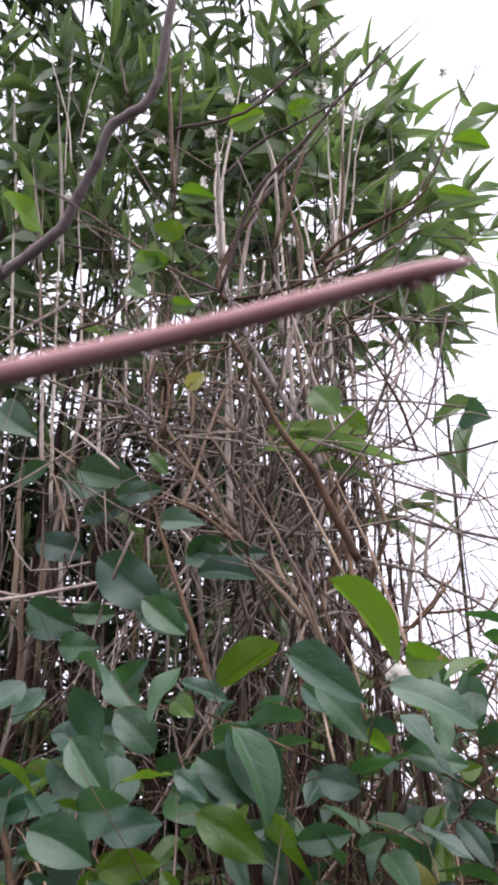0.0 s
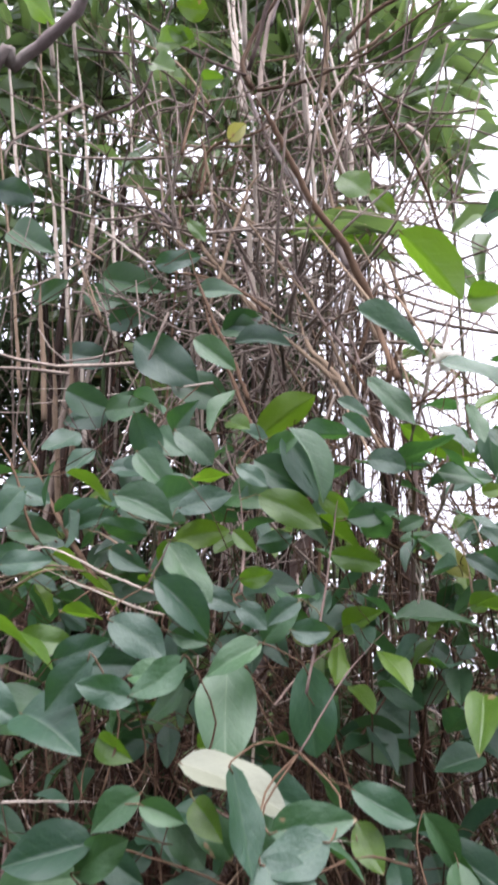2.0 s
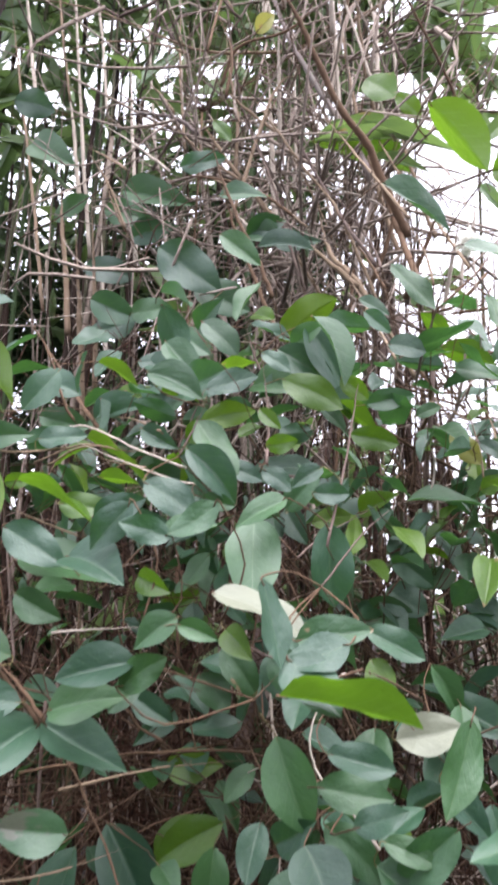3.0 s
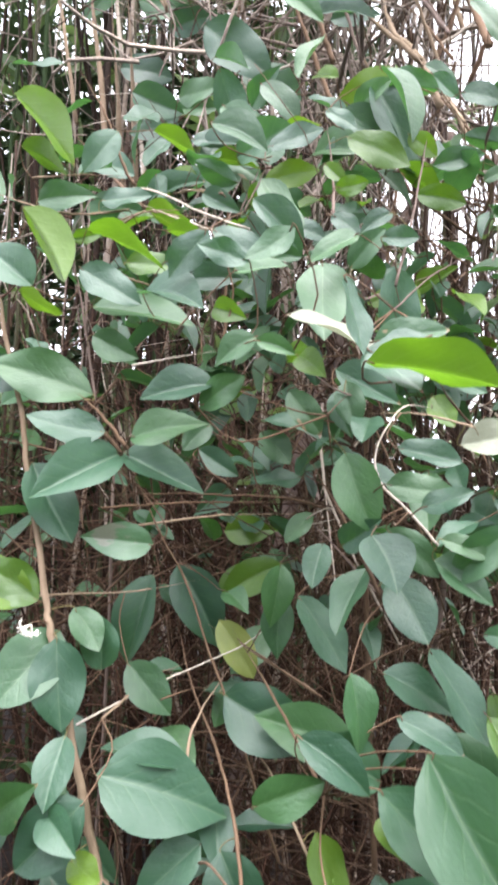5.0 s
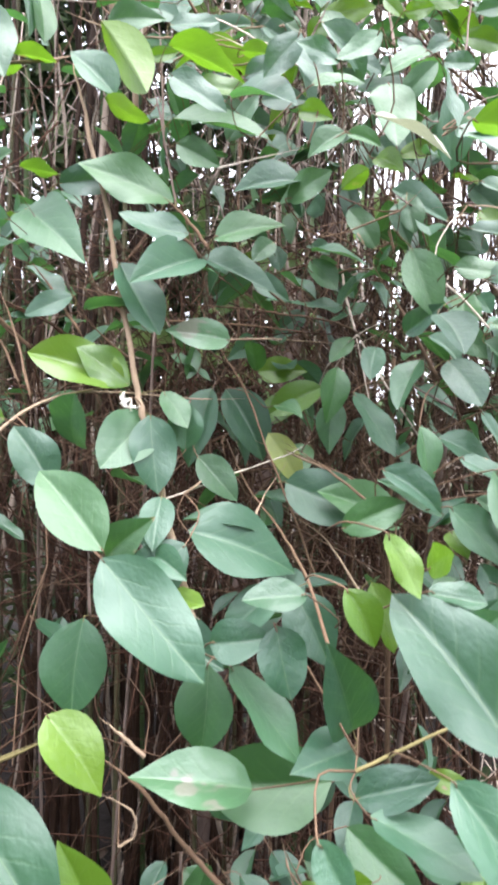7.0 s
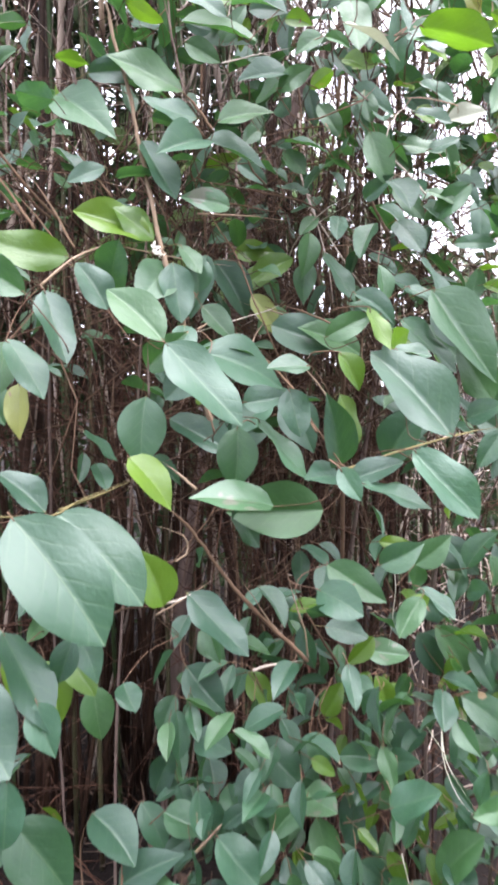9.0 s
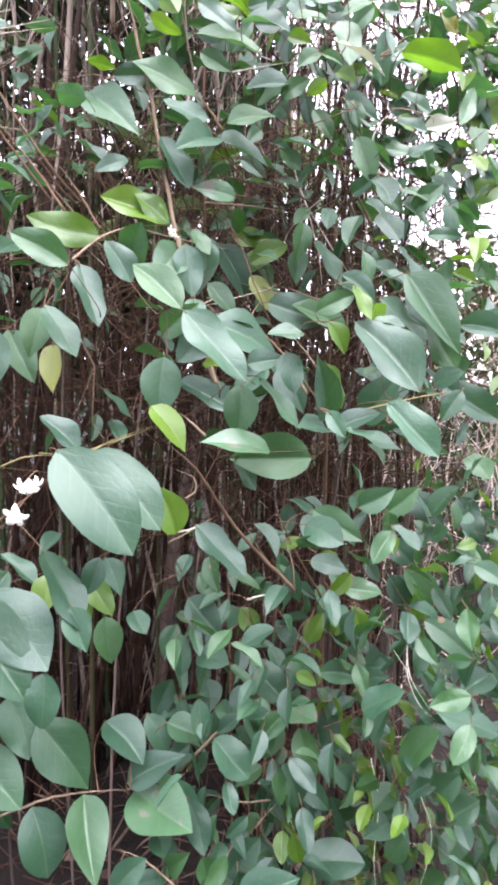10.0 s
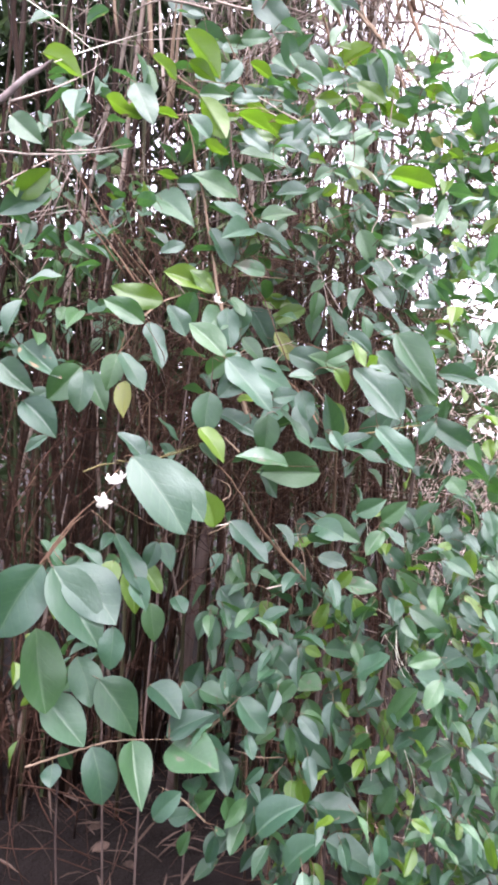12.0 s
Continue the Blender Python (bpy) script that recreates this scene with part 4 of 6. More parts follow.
stem("brown", 1.8, (0.062, 0.297, 2.086), (0.074, 0.316, 2.184), (0.085, 0.333, 2.285))
stem("tan", 1.7, (0.226, 0.464, 2.158), (0.262, 0.412, 2.016), (0.294, 0.349, 1.897), (0.314, 0.279, 1.789))
stem("brown", 2.0, (0.084, 0.298, 2.023), (0.089, 0.295, 2.081), (0.069, 0.288, 2.143))
stem("tan", 1.7, (0.160, 0.408, 2.124), (0.222, 0.361, 1.983), (0.267, 0.304, 1.861))
stem("tan", 2.3, (0.058, 0.428, 2.072), (0.123, 0.487, 1.978), (0.196, 0.557, 1.868))
stem("tan", 1.8, (0.096, 0.430, 2.164), (0.181, 0.524, 2.012), (0.225, 0.589, 1.901))
stem("pale", 3.5, (0.128, 0.436, 2.290), (0.125, 0.470, 2.225), (0.121, 0.516, 2.138))
stem("brown", 3.6, (0.338, 0.497, 2.019), (0.319, 0.522, 1.968), (0.288, 0.555, 1.898))
stem("pale", 3.5, (0.371, 0.540, 2.035), (0.360, 0.574, 1.968), (0.343, 0.614, 1.887))
stem("tan", 4.0, (0.067, 0.248, 2.733), (0.055, 0.311, 2.611), (0.052, 0.376, 2.489))
stem("pale", 3.8, (0.129, 0.298, 2.549), (0.128, 0.348, 2.455), (0.123, 0.401, 2.355))
stem("tan", 4.0, (0.266, 0.320, 2.545), (0.244, 0.354, 2.477), (0.200, 0.401, 2.376))
stem("tan", 2.9, (0.314, 0.338, 2.633), (0.308, 0.398, 2.519), (0.297, 0.453, 2.413))
stem("tan", 2.8, (0.213, 0.330, 2.513), (0.233, 0.402, 2.383), (0.240, 0.472, 2.253), (0.265, 0.534, 2.145))
stem("pale", 3.9, (-0.179, 0.351, 2.579), (-0.178, 0.394, 2.499), (-0.179, 0.436, 2.419))
stem("pale", 3.1, (-0.131, 0.294, 2.699), (-0.135, 0.366, 2.563), (-0.143, 0.437, 2.427))
stem("tan", 5.1, (-0.184, 0.516, 2.053), (-0.198, 0.587, 1.916), (-0.214, 0.669, 1.757))
stem("tan", 4.5, (-0.175, 0.548, 2.102), (-0.189, 0.615, 1.973), (-0.208, 0.689, 1.829))
stem("brown", 2.3, (0.259, 0.345, 2.283), (0.290, 0.380, 2.225), (0.347, 0.437, 2.135), (0.370, 0.475, 2.071))
stem("brown", 2.3, (0.055, 0.410, 2.146), (0.080, 0.393, 2.186), (0.148, 0.393, 2.205), (0.188, 0.381, 2.238))
stem("brown", 2.2, (0.309, 0.494, 2.102), (0.265, 0.531, 2.022), (0.251, 0.568, 1.948))
stem("tan", 2.4, (0.307, 0.474, 2.162), (0.268, 0.519, 2.066), (0.231, 0.557, 1.985))
stem("dark", 1.7, (-0.050, 0.302, 2.277), (0.027, 0.327, 2.251), (0.087, 0.364, 2.200))
stem("dark", 2.2, (-0.310, 0.574, 3.283), (-0.257, 0.584, 3.050), (-0.156, 0.591, 2.942), (-0.058, 0.602, 2.746))
stem("dark", 2.2, (-0.335, 0.494, 2.633), (-0.194, 0.502, 2.547), (-0.087, 0.507, 2.515))
stem("dark", 2.9, (0.113, 0.462, 2.616), (0.172, 0.462, 2.690), (0.285, 0.465, 2.759), (0.429, 0.467, 2.889), (0.552, 0.467, 3.037))
stem("dark", 2.4, (0.080, 0.553, 2.876), (0.151, 0.554, 2.951), (0.248, 0.555, 3.023), (0.349, 0.556, 3.117), (0.446, 0.557, 3.237))
stem("bark", 2.9, (0.153, 0.516, 2.545), (0.174, 0.515, 2.615), (0.249, 0.515, 2.724), (0.301, 0.514, 2.808))
stem("dark", 1.4, (0.406, 0.722, 2.688), (0.438, 0.718, 2.870), (0.454, 0.710, 3.147), (0.480, 0.701, 3.473))
stem("dark", 1.6, (0.499, 0.720, 2.879), (0.580, 0.719, 3.029), (0.670, 0.717, 3.191), (0.762, 0.716, 3.345))
stem("dark", 2.0, (0.263, 0.621, 2.534), (0.349, 0.623, 2.578), (0.460, 0.626, 2.633), (0.519, 0.629, 2.613))
stem("pale", 3.4, (0.104, 0.568, 2.420), (0.083, 0.563, 2.562), (0.075, 0.557, 2.734), (0.103, 0.553, 2.906))
stem("bark", 5.4, (0.086, 0.515, 2.490), (0.112, 0.519, 2.408), (0.137, 0.522, 2.329), (0.169, 0.526, 2.254), (0.199, 0.529, 2.192), (0.222, 0.531, 2.152), (0.251, 0.535, 2.075))
stem("tan", 3.4, (0.208, 0.520, 2.497), (0.220, 0.527, 2.290), (0.245, 0.533, 2.121), (0.261, 0.536, 2.047), (0.282, 0.540, 1.959))
stem("dark", 2.2, (0.065, 0.425, 2.144), (0.112, 0.431, 2.030), (0.138, 0.435, 1.926), (0.158, 0.423, 1.853))
stem("dark", 2.2, (0.145, 0.382, 2.037), (0.158, 0.383, 2.020), (0.200, 0.387, 1.928), (0.238, 0.376, 1.852))
stem("brown", 2.7, (0.056, 0.329, 2.011), (0.081, 0.332, 1.924), (0.116, 0.322, 1.833), (0.129, 0.323, 1.795))
stem("pale", 1.1, (-0.238, 0.520, 1.920), (-0.106, 0.525, 1.914))
stem("tan", 2.7, (0.057, 0.479, 1.994), (0.116, 0.476, 2.185), (0.155, 0.476, 2.218))
stem("pale", 2.2, (0.193, 0.424, 2.354), (0.214, 0.426, 2.293), (0.251, 0.433, 2.144), (0.274, 0.436, 2.058))
stem("tan", 2.2, (-0.108, 0.514, 2.292), (-0.007, 0.522, 2.152), (0.076, 0.528, 2.079))
stem("tan", 2.2, (-0.185, 0.501, 2.608), (-0.118, 0.504, 2.568), (-0.065, 0.508, 2.536), (-0.002, 0.512, 2.484), (0.049, 0.517, 2.393))
stem("dark", 2.7, (-0.144, 0.587, 3.084), (-0.170, 0.583, 3.208), (-0.183, 0.579, 3.295))
stem("dark", 2.9, (-0.005, 0.556, 2.658), (-0.004, 0.552, 2.783), (-0.002, 0.548, 2.915), (-0.004, 0.543, 3.098), (-0.005, 0.539, 3.217))
stem("pale", 1.8, (-0.252, 0.590, 2.877), (-0.280, 0.584, 3.029), (-0.344, 0.575, 3.237), (-0.361, 0.571, 3.326))
stem("pale", 1.8, (-0.274, 0.609, 2.870), (-0.288, 0.604, 3.020), (-0.306, 0.595, 3.263), (-0.313, 0.591, 3.375))
stem("pale", 1.6, (-0.240, 0.588, 2.946), (-0.233, 0.584, 3.078), (-0.218, 0.580, 3.216), (-0.212, 0.578, 3.300))
stem("tan", 1.8, (-0.131, 0.492, 2.948), (-0.061, 0.498, 2.836), (-0.003, 0.503, 2.780), (0.085, 0.509, 2.692))
stem("pale", 4.8, (-0.479, 0.780, 2.908), (-0.517, 0.771, 3.130), (-0.557, 0.762, 3.356), (-0.616, 0.749, 3.718))
stem("pale", 4.1, (-0.396, 0.746, 2.477), (-0.426, 0.739, 2.663), (-0.448, 0.734, 2.817), (-0.477, 0.728, 2.966))
stem("tan", 2.7, (-0.302, 0.702, 2.433), (-0.334, 0.694, 2.640), (-0.355, 0.687, 2.823), (-0.383, 0.680, 3.027))
stem("pale", 4.8, (0.090, 0.616, 2.479), (0.085, 0.613, 2.575), (0.081, 0.610, 2.648), (0.078, 0.606, 2.771), (0.102, 0.601, 2.954), (0.122, 0.597, 3.119))
stem("dark", 2.0, (-0.232, 0.502, 2.514), (-0.178, 0.506, 2.438), (-0.114, 0.510, 2.383))
stem("dark", 2.2, (-0.113, 0.507, 2.495), (-0.078, 0.510, 2.429), (-0.044, 0.515, 2.343))
stem("tan", 2.2, (-0.312, 0.500, 2.458), (-0.207, 0.505, 2.429), (-0.124, 0.510, 2.390), (-0.044, 0.515, 2.343), (0.023, 0.518, 2.314), (0.125, 0.523, 2.305))
stem("tan", 2.0, (-0.285, 0.554, 2.380), (-0.194, 0.557, 2.404), (-0.122, 0.560, 2.401), (-0.071, 0.562, 2.387), (-0.030, 0.564, 2.365))
stem("grey_brush", 4.4, (0.129, 0.520, 2.385), (0.140, 0.517, 2.494), (0.161, 0.515, 2.597), (0.198, 0.514, 2.677), (0.253, 0.514, 2.759))
stem("pale", 4.1, (0.208, 0.549, 2.197), (0.206, 0.547, 2.281), (0.205, 0.544, 2.360), (0.203, 0.542, 2.420), (0.198, 0.538, 2.548), (0.193, 0.532, 2.718), (0.168, 0.528, 2.831))
stem("pale", 3.4, (0.270, 0.580, 2.255), (0.270, 0.579, 2.299), (0.272, 0.576, 2.392), (0.257, 0.573, 2.468), (0.243, 0.569, 2.575), (0.234, 0.567, 2.632), (0.212, 0.563, 2.724))
stem("pale", 2.7, (0.294, 0.622, 2.551), (0.297, 0.618, 2.683), (0.297, 0.614, 2.808), (0.305, 0.608, 3.014))
stem("pale", 2.7, (0.293, 0.641, 2.573), (0.315, 0.637, 2.749), (0.337, 0.631, 2.965), (0.359, 0.625, 3.191))
stem("pale", 2.7, (0.300, 0.661, 2.604), (0.320, 0.658, 2.726), (0.351, 0.653, 2.920), (0.375, 0.649, 3.063), (0.395, 0.645, 3.219))
stem("pale", 2.7, (0.318, 0.681, 2.626), (0.339, 0.678, 2.747), (0.363, 0.674, 2.911), (0.415, 0.670, 3.087))
stem("grey_brush", 4.1, (0.192, 0.528, 2.216), (0.214, 0.526, 2.321), (0.235, 0.525, 2.375), (0.265, 0.525, 2.420), (0.287, 0.525, 2.454), (0.325, 0.525, 2.487))
stem("dark", 2.7, (0.278, 0.525, 2.418), (0.360, 0.527, 2.458), (0.430, 0.529, 2.506), (0.460, 0.529, 2.522))
stem("dark", 1.8, (0.420, 0.577, 2.549), (0.467, 0.579, 2.537), (0.519, 0.582, 2.528))
stem("dark", 1.8, (0.367, 0.576, 2.502), (0.384, 0.574, 2.587), (0.407, 0.571, 2.729), (0.417, 0.565, 2.921))
stem("dark", 2.0, (0.426, 0.527, 2.550), (0.452, 0.526, 2.616), (0.487, 0.526, 2.667), (0.535, 0.524, 2.794), (0.579, 0.523, 2.885), (0.604, 0.522, 2.948))
stem("tan", 2.0, (0.126, 0.517, 2.470), (0.183, 0.520, 2.476), (0.250, 0.522, 2.495))
stem("tan", 2.7, (0.233, 0.545, 2.369), (0.311, 0.547, 2.421), (0.392, 0.548, 2.488))
stem("grey_brush", 2.3, (0.124, 0.523, 2.294), (0.178, 0.525, 2.312), (0.233, 0.526, 2.341), (0.290, 0.527, 2.393))
stem("grey_brush", 2.7, (0.154, 0.503, 2.342), (0.218, 0.504, 2.382), (0.274, 0.505, 2.417))
stem("dark", 2.7, (0.233, 0.506, 2.324), (0.276, 0.509, 2.309), (0.305, 0.512, 2.243))
stem("pale", 4.1, (0.265, 0.612, 2.190), (0.272, 0.608, 2.322), (0.272, 0.605, 2.406), (0.281, 0.604, 2.481))
stem("pale", 3.4, (0.302, 0.633, 2.222), (0.306, 0.629, 2.335), (0.302, 0.627, 2.408), (0.304, 0.624, 2.512))
stem("dark", 1.6, (0.460, 0.733, 2.400), (0.488, 0.733, 2.450), (0.515, 0.733, 2.502))
stem("dark", 1.4, (0.372, 0.731, 2.355), (0.419, 0.732, 2.402), (0.446, 0.731, 2.454), (0.516, 0.735, 2.421))
stem("pale", 4.8, (-0.268, 0.710, 2.202), (-0.281, 0.707, 2.288), (-0.292, 0.704, 2.378), (-0.311, 0.699, 2.490))
stem("tan", 5.4, (-0.255, 0.669, 1.929), (-0.264, 0.665, 2.037), (-0.277, 0.662, 2.132), (-0.283, 0.659, 2.211))
stem("tan", 2.0, (-0.090, 0.474, 1.992), (-0.117, 0.470, 2.062), (-0.149, 0.467, 2.118))
stem("tan", 1.8, (-0.093, 0.483, 1.994), (-0.110, 0.482, 2.031), (-0.141, 0.477, 2.123))
stem("tan", 1.8, (-0.160, 0.476, 2.134), (-0.128, 0.478, 2.115), (-0.096, 0.480, 2.091))
stem("pale", 2.2, (-0.029, 0.473, 2.074), (-0.082, 0.470, 2.123), (-0.137, 0.466, 2.165))
stem("bark", 3.4, (-0.135, 0.515, 2.213), (-0.090, 0.517, 2.216), (-0.035, 0.519, 2.201), (-0.002, 0.522, 2.173))
stem("tan", 2.7, (-0.086, 0.515, 2.279), (-0.060, 0.517, 2.245), (-0.040, 0.519, 2.212))
stem("tan", 4.4, (0.126, 0.532, 2.003), (0.073, 0.528, 2.077), (0.029, 0.524, 2.146), (0.001, 0.521, 2.198))
stem("tan", 3.1, (0.051, 0.545, 2.118), (0.054, 0.543, 2.208), (0.043, 0.540, 2.284), (0.035, 0.536, 2.388))
stem("pale", 5.4, (0.108, 0.581, 2.027), (0.103, 0.577, 2.142), (0.102, 0.574, 2.225), (0.098, 0.571, 2.337))
stem("tan", 2.7, (0.129, 0.508, 2.138), (0.075, 0.504, 2.190), (0.021, 0.500, 2.250))
stem("tan", 2.3, (0.081, 0.526, 2.143), (0.105, 0.525, 2.201), (0.127, 0.525, 2.246))
stem("brown", 2.2, (0.004, 0.387, 2.000), (0.046, 0.389, 1.994), (0.081, 0.391, 1.984), (0.115, 0.393, 1.964), (0.145, 0.395, 1.937))
stem("pale", 2.7, (0.065, 0.430, 1.978), (0.083, 0.432, 1.955), (0.102, 0.433, 1.934))
stem("pale", 1.8, (0.130, 0.480, 2.074), (0.190, 0.484, 2.036), (0.249, 0.487, 2.008), (0.270, 0.488, 1.982))
stem("brown", 3.4, (0.241, 0.490, 1.896), (0.258, 0.489, 1.936), (0.277, 0.488, 1.998), (0.287, 0.488, 2.030))
stem("grey_brush", 4.1, (0.220, 0.538, 1.942), (0.231, 0.537, 1.982), (0.251, 0.536, 2.050), (0.259, 0.534, 2.104))
stem("tan", 3.4, (0.332, 0.541, 1.981), (0.320, 0.539, 2.028), (0.299, 0.535, 2.120), (0.292, 0.533, 2.178))
stem("tan", 4.4, (0.243, 0.447, 1.813), (0.219, 0.445, 1.871), (0.188, 0.457, 1.920), (0.176, 0.455, 1.974))
stem("tan", 3.4, (0.220, 0.425, 1.854), (0.176, 0.437, 1.907), (0.136, 0.434, 1.951))
stem("pale", 2.2, (0.240, 0.440, 1.880), (0.268, 0.441, 1.896), (0.284, 0.441, 1.910))
stem("pale", 3.4, (0.381, 0.644, 1.958), (0.391, 0.643, 2.007), (0.409, 0.642, 2.062), (0.414, 0.640, 2.131))
stem("dark", 1.4, (0.421, 0.641, 2.118), (0.429, 0.638, 2.213), (0.447, 0.635, 2.323), (0.462, 0.633, 2.418))
stem("pale", 4.1, (-0.279, 0.791, 2.147), (-0.309, 0.782, 2.407), (-0.339, 0.771, 2.715), (-0.377, 0.758, 3.087))
stem("pale", 3.4, (-0.273, 0.821, 2.490), (-0.303, 0.812, 2.749), (-0.330, 0.805, 2.933), (-0.366, 0.794, 3.243))
stem("pale", 4.4, (-0.166, 0.738, 2.092), (-0.172, 0.733, 2.231), (-0.184, 0.728, 2.384), (-0.196, 0.721, 2.599))
stem("tan", 3.7, (-0.352, 0.762, 2.025), (-0.389, 0.753, 2.260), (-0.438, 0.743, 2.540), (-0.480, 0.733, 2.785))
stem("pale", 3.4, (-0.173, 0.858, 2.386), (-0.194, 0.850, 2.631), (-0.206, 0.841, 2.894), (-0.226, 0.832, 3.156))
stem("pale", 4.8, (-0.244, 0.820, 1.930), (-0.258, 0.814, 2.084), (-0.272, 0.808, 2.281))
stem("tan", 3.1, (-0.088, 0.763, 2.344), (-0.101, 0.756, 2.556), (-0.105, 0.747, 2.831))
stem("pale", 3.1, (0.130, 0.687, 2.180), (0.135, 0.682, 2.344), (0.132, 0.675, 2.557))
stem("pale", 2.7, (0.220, 0.670, 2.208), (0.231, 0.667, 2.323), (0.243, 0.663, 2.461))
# a shoot that hangs out of the hedge before the path
rod("upper", "shoot", 1.6, ((-0.6000, 0.6200, 1.3500), (-0.5000, 0.2000, 1.6200), (-0.1583, -0.2423, 1.5645), (0.0066, -0.2530, 1.6464), (0.1074, -0.2461, 1.6907), (0.1670, -0.2373, 1.7149), (0.1991, -0.2311, 1.7273), (0.2265, -0.2249, 1.7375), (0.2358, -0.2227, 1.7409), (0.2459, -0.2204, 1.7444), (0.2548, -0.2186, 1.7476), (0.2643, -0.2168, 1.7511), (0.2722, -0.2154, 1.7539), (0.2777, -0.2143, 1.7556), (0.2816, -0.2136, 1.7569)), "shoot", 10, 0.66, 0.0, True)
rod("upper", "shoot", 0.8, ((0.2724, -0.2149, 1.7537), (0.2736, -0.2145, 1.7532), (0.2748, -0.2142, 1.7530)), "bud", 8, 0.7, 0.0, True)
rod("upper", "shoot", 0.7, ((0.2745, -0.2146, 1.7544), (0.2755, -0.2142, 1.7539), (0.2766, -0.2139, 1.7537)), "bud", 8, 0.7, 0.0, True)
rod("upper", "shoot", 0.6, ((0.2700, -0.2156, 1.7530), (0.2708, -0.2152, 1.7525), (0.2716, -0.2149, 1.7523)), "bud", 8, 0.7, 0.0, True)


REST = {k: ([], []) for k in SHRUBS}


def leaf(kind, x, y, z, rx, ry, rz, ln, wd, deep=False):
    """One honeysuckle leaf from its base: turn in degrees, length and width in millimetres, with a stalk to the nearest stem."""
    where = region((x, y, z))
    shrub = SHRUBS[where]
    ob = new("leaf", rng.choice(BLADES[kind]))
    ob.parent = shrub
    p = Vector((x, y, z))
    turn = Euler((radians(rx), radians(ry), radians(rz))).to_matrix().to_4x4() @ Matrix.Rotation(rng.gauss(0, 0.20 if deep else 0.06), 4, 'Y')
    ob.matrix_basis = Matrix.Translation(p - shrub.location) @ turn @ Matrix.Diagonal((wd / 1000, ln / 1000, ln / 1400, 1))
    stalk(where, p, turn @ Vector((0, 1, 0)), ob, shrub, deep)


def stalk(where, p, ahead, holder, shrub, deep=False):
    """The thin stalk between a leaf or flower and the stem that carries it."""
    best, far = None, 0.03 if deep else 0.085
    for q in STEM_POINTS[where]:
        d = (q - p).length
        if d < far:
            best, far = q, d
    if best is None:
        best, far = p - ahead * 0.03 + Vector((rng.gauss(0, 0.012), 0.03, -0.03)), 0.05
        if deep:
            best, far = p - ahead * 0.012 + Vector((0, 0.014, -0.008)), 0.02
    mid = p.lerp(best, 0.5) - ahead * far * 0.22 + Vector((0, 0.1, -0.12)) * far
    verts, faces = REST[where] if deep else ([], [])
    pts = curve_points([best, mid, p - ahead * 0.001, p + ahead * 0.004], 3)
    thick = 0.00045 + min(0.0004, far * 0.004)
    tube(verts, faces, pts, [thick * (1 - 0.05 * i) for i in range(len(pts))], 5)
    if deep:
        return
    ob = linked("stalk", verts, faces, MAT["brown" if far > 0.02 else "olive"], holder)
    ob.matrix_parent_inverse = (Matrix.Translation(shrub.location) @ holder.matrix_basis).inverted()


def flower(x, y, z, size=0.0085):
    """A pair of small white honeysuckle flowers with curled petals and stamens."""
    where = region((x, y, z))
    home = SHRUBS[where].location
    verts, faces = [], []
    c = Vector((x, y, z)) - home
    for f in range(2):
        axis = Vector((rng.gauss(0, 0.6), rng.gauss(-0.5, 0.4), rng.gauss(-0.7, 0.4))).normalized()
        side = axis.orthogonal().normalized()
        mouth = c + axis * size * 0.8
        tube(verts, faces, [c, c + axis * size * 0.4, mouth], [size * 0.10, size * 0.13, size * 0.22], 6)
        for k in range(5):
            a = k * 2 * math.pi / 5 + rng.gauss(0, 0.15)
            out = side * math.cos(a) + axis.cross(side) * math.sin(a)
            across = axis.cross(out)
            first = len(verts)
            for t, w, drop in ((0.0, 0.16, 0.0), (0.45, 0.30, 0.35), (0.85, 0.26, 0.30), (1.15, 0.08, 0.02)):
                q = mouth + out * size * t + axis * size * drop
                verts.extend((q - across * size * w, q + axis * size * 0.05, q + across * size * w))
            for r in range(3):
                for s in range(2):
                    b = first + r * 3 + s
                    faces.append((b, b + 1, b + 4, b + 3))
        for k in range(4):
            e = (axis + Vector((rng.gauss(0, 0.3), rng.gauss(0, 0.3), rng.gauss(0, 0.3)))).normalized()
            tube(verts, faces, [mouth, mouth + e * size * 0.9], [size * 0.03, size * 0.05], 4)
    ob = linked("flower", verts, faces, MAT["petal"], SHRUBS[where], label="small white curled flower")
    stalk(where, Vector((x, y, z)), Vector((0, -0.3, -0.9)), ob, SHRUBS[where])


leaf("green", -0.019, 0.147, 1.193, -34, 52, -99, 98, 60)
leaf("green", -0.020, 0.180, 1.413, -34, -48, 172, 76, 39)
leaf("green", -0.018, 0.180, 1.413, -32, 41, -112, 69, 35)
leaf("green", -0.062, 0.520, 1.449, 92, 57, 1, 73, 40)
leaf("green", 0.015, 0.274, 1.420, -68, 55, -153, 43, 23)
leaf("green", -0.026, 0.165, 1.428, 26, -66, 85, 57, 29)
leaf("fresh", 0.013, 0.393, 1.338, 10, 75, -80, 57, 33)
leaf("fresh", 0.086, 0.311, 1.317, -59, -57, 154, 65, 33)
leaf("blotched", 0.007, 0.180, 1.346, 27, -74, 82, 54, 28)
leaf("green", -0.044, 0.158, 1.302, -65, 26, -139, 36, 24)
leaf("yellow", 0.033, 0.286, 1.269, -70, 29, -149, 58, 30)
leaf("green", 0.096, 0.244, 1.300, -81, -4, 172, 49, 27)
leaf("green", 0.111, 0.217, 1.307, -65, 21, -132, 66, 34)
leaf("green", -0.025, 0.217, 1.248, -60, 34, -136, 53, 32)
leaf("green", 0.152, 0.126, 1.279, -80, 3, -143, 49, 25)
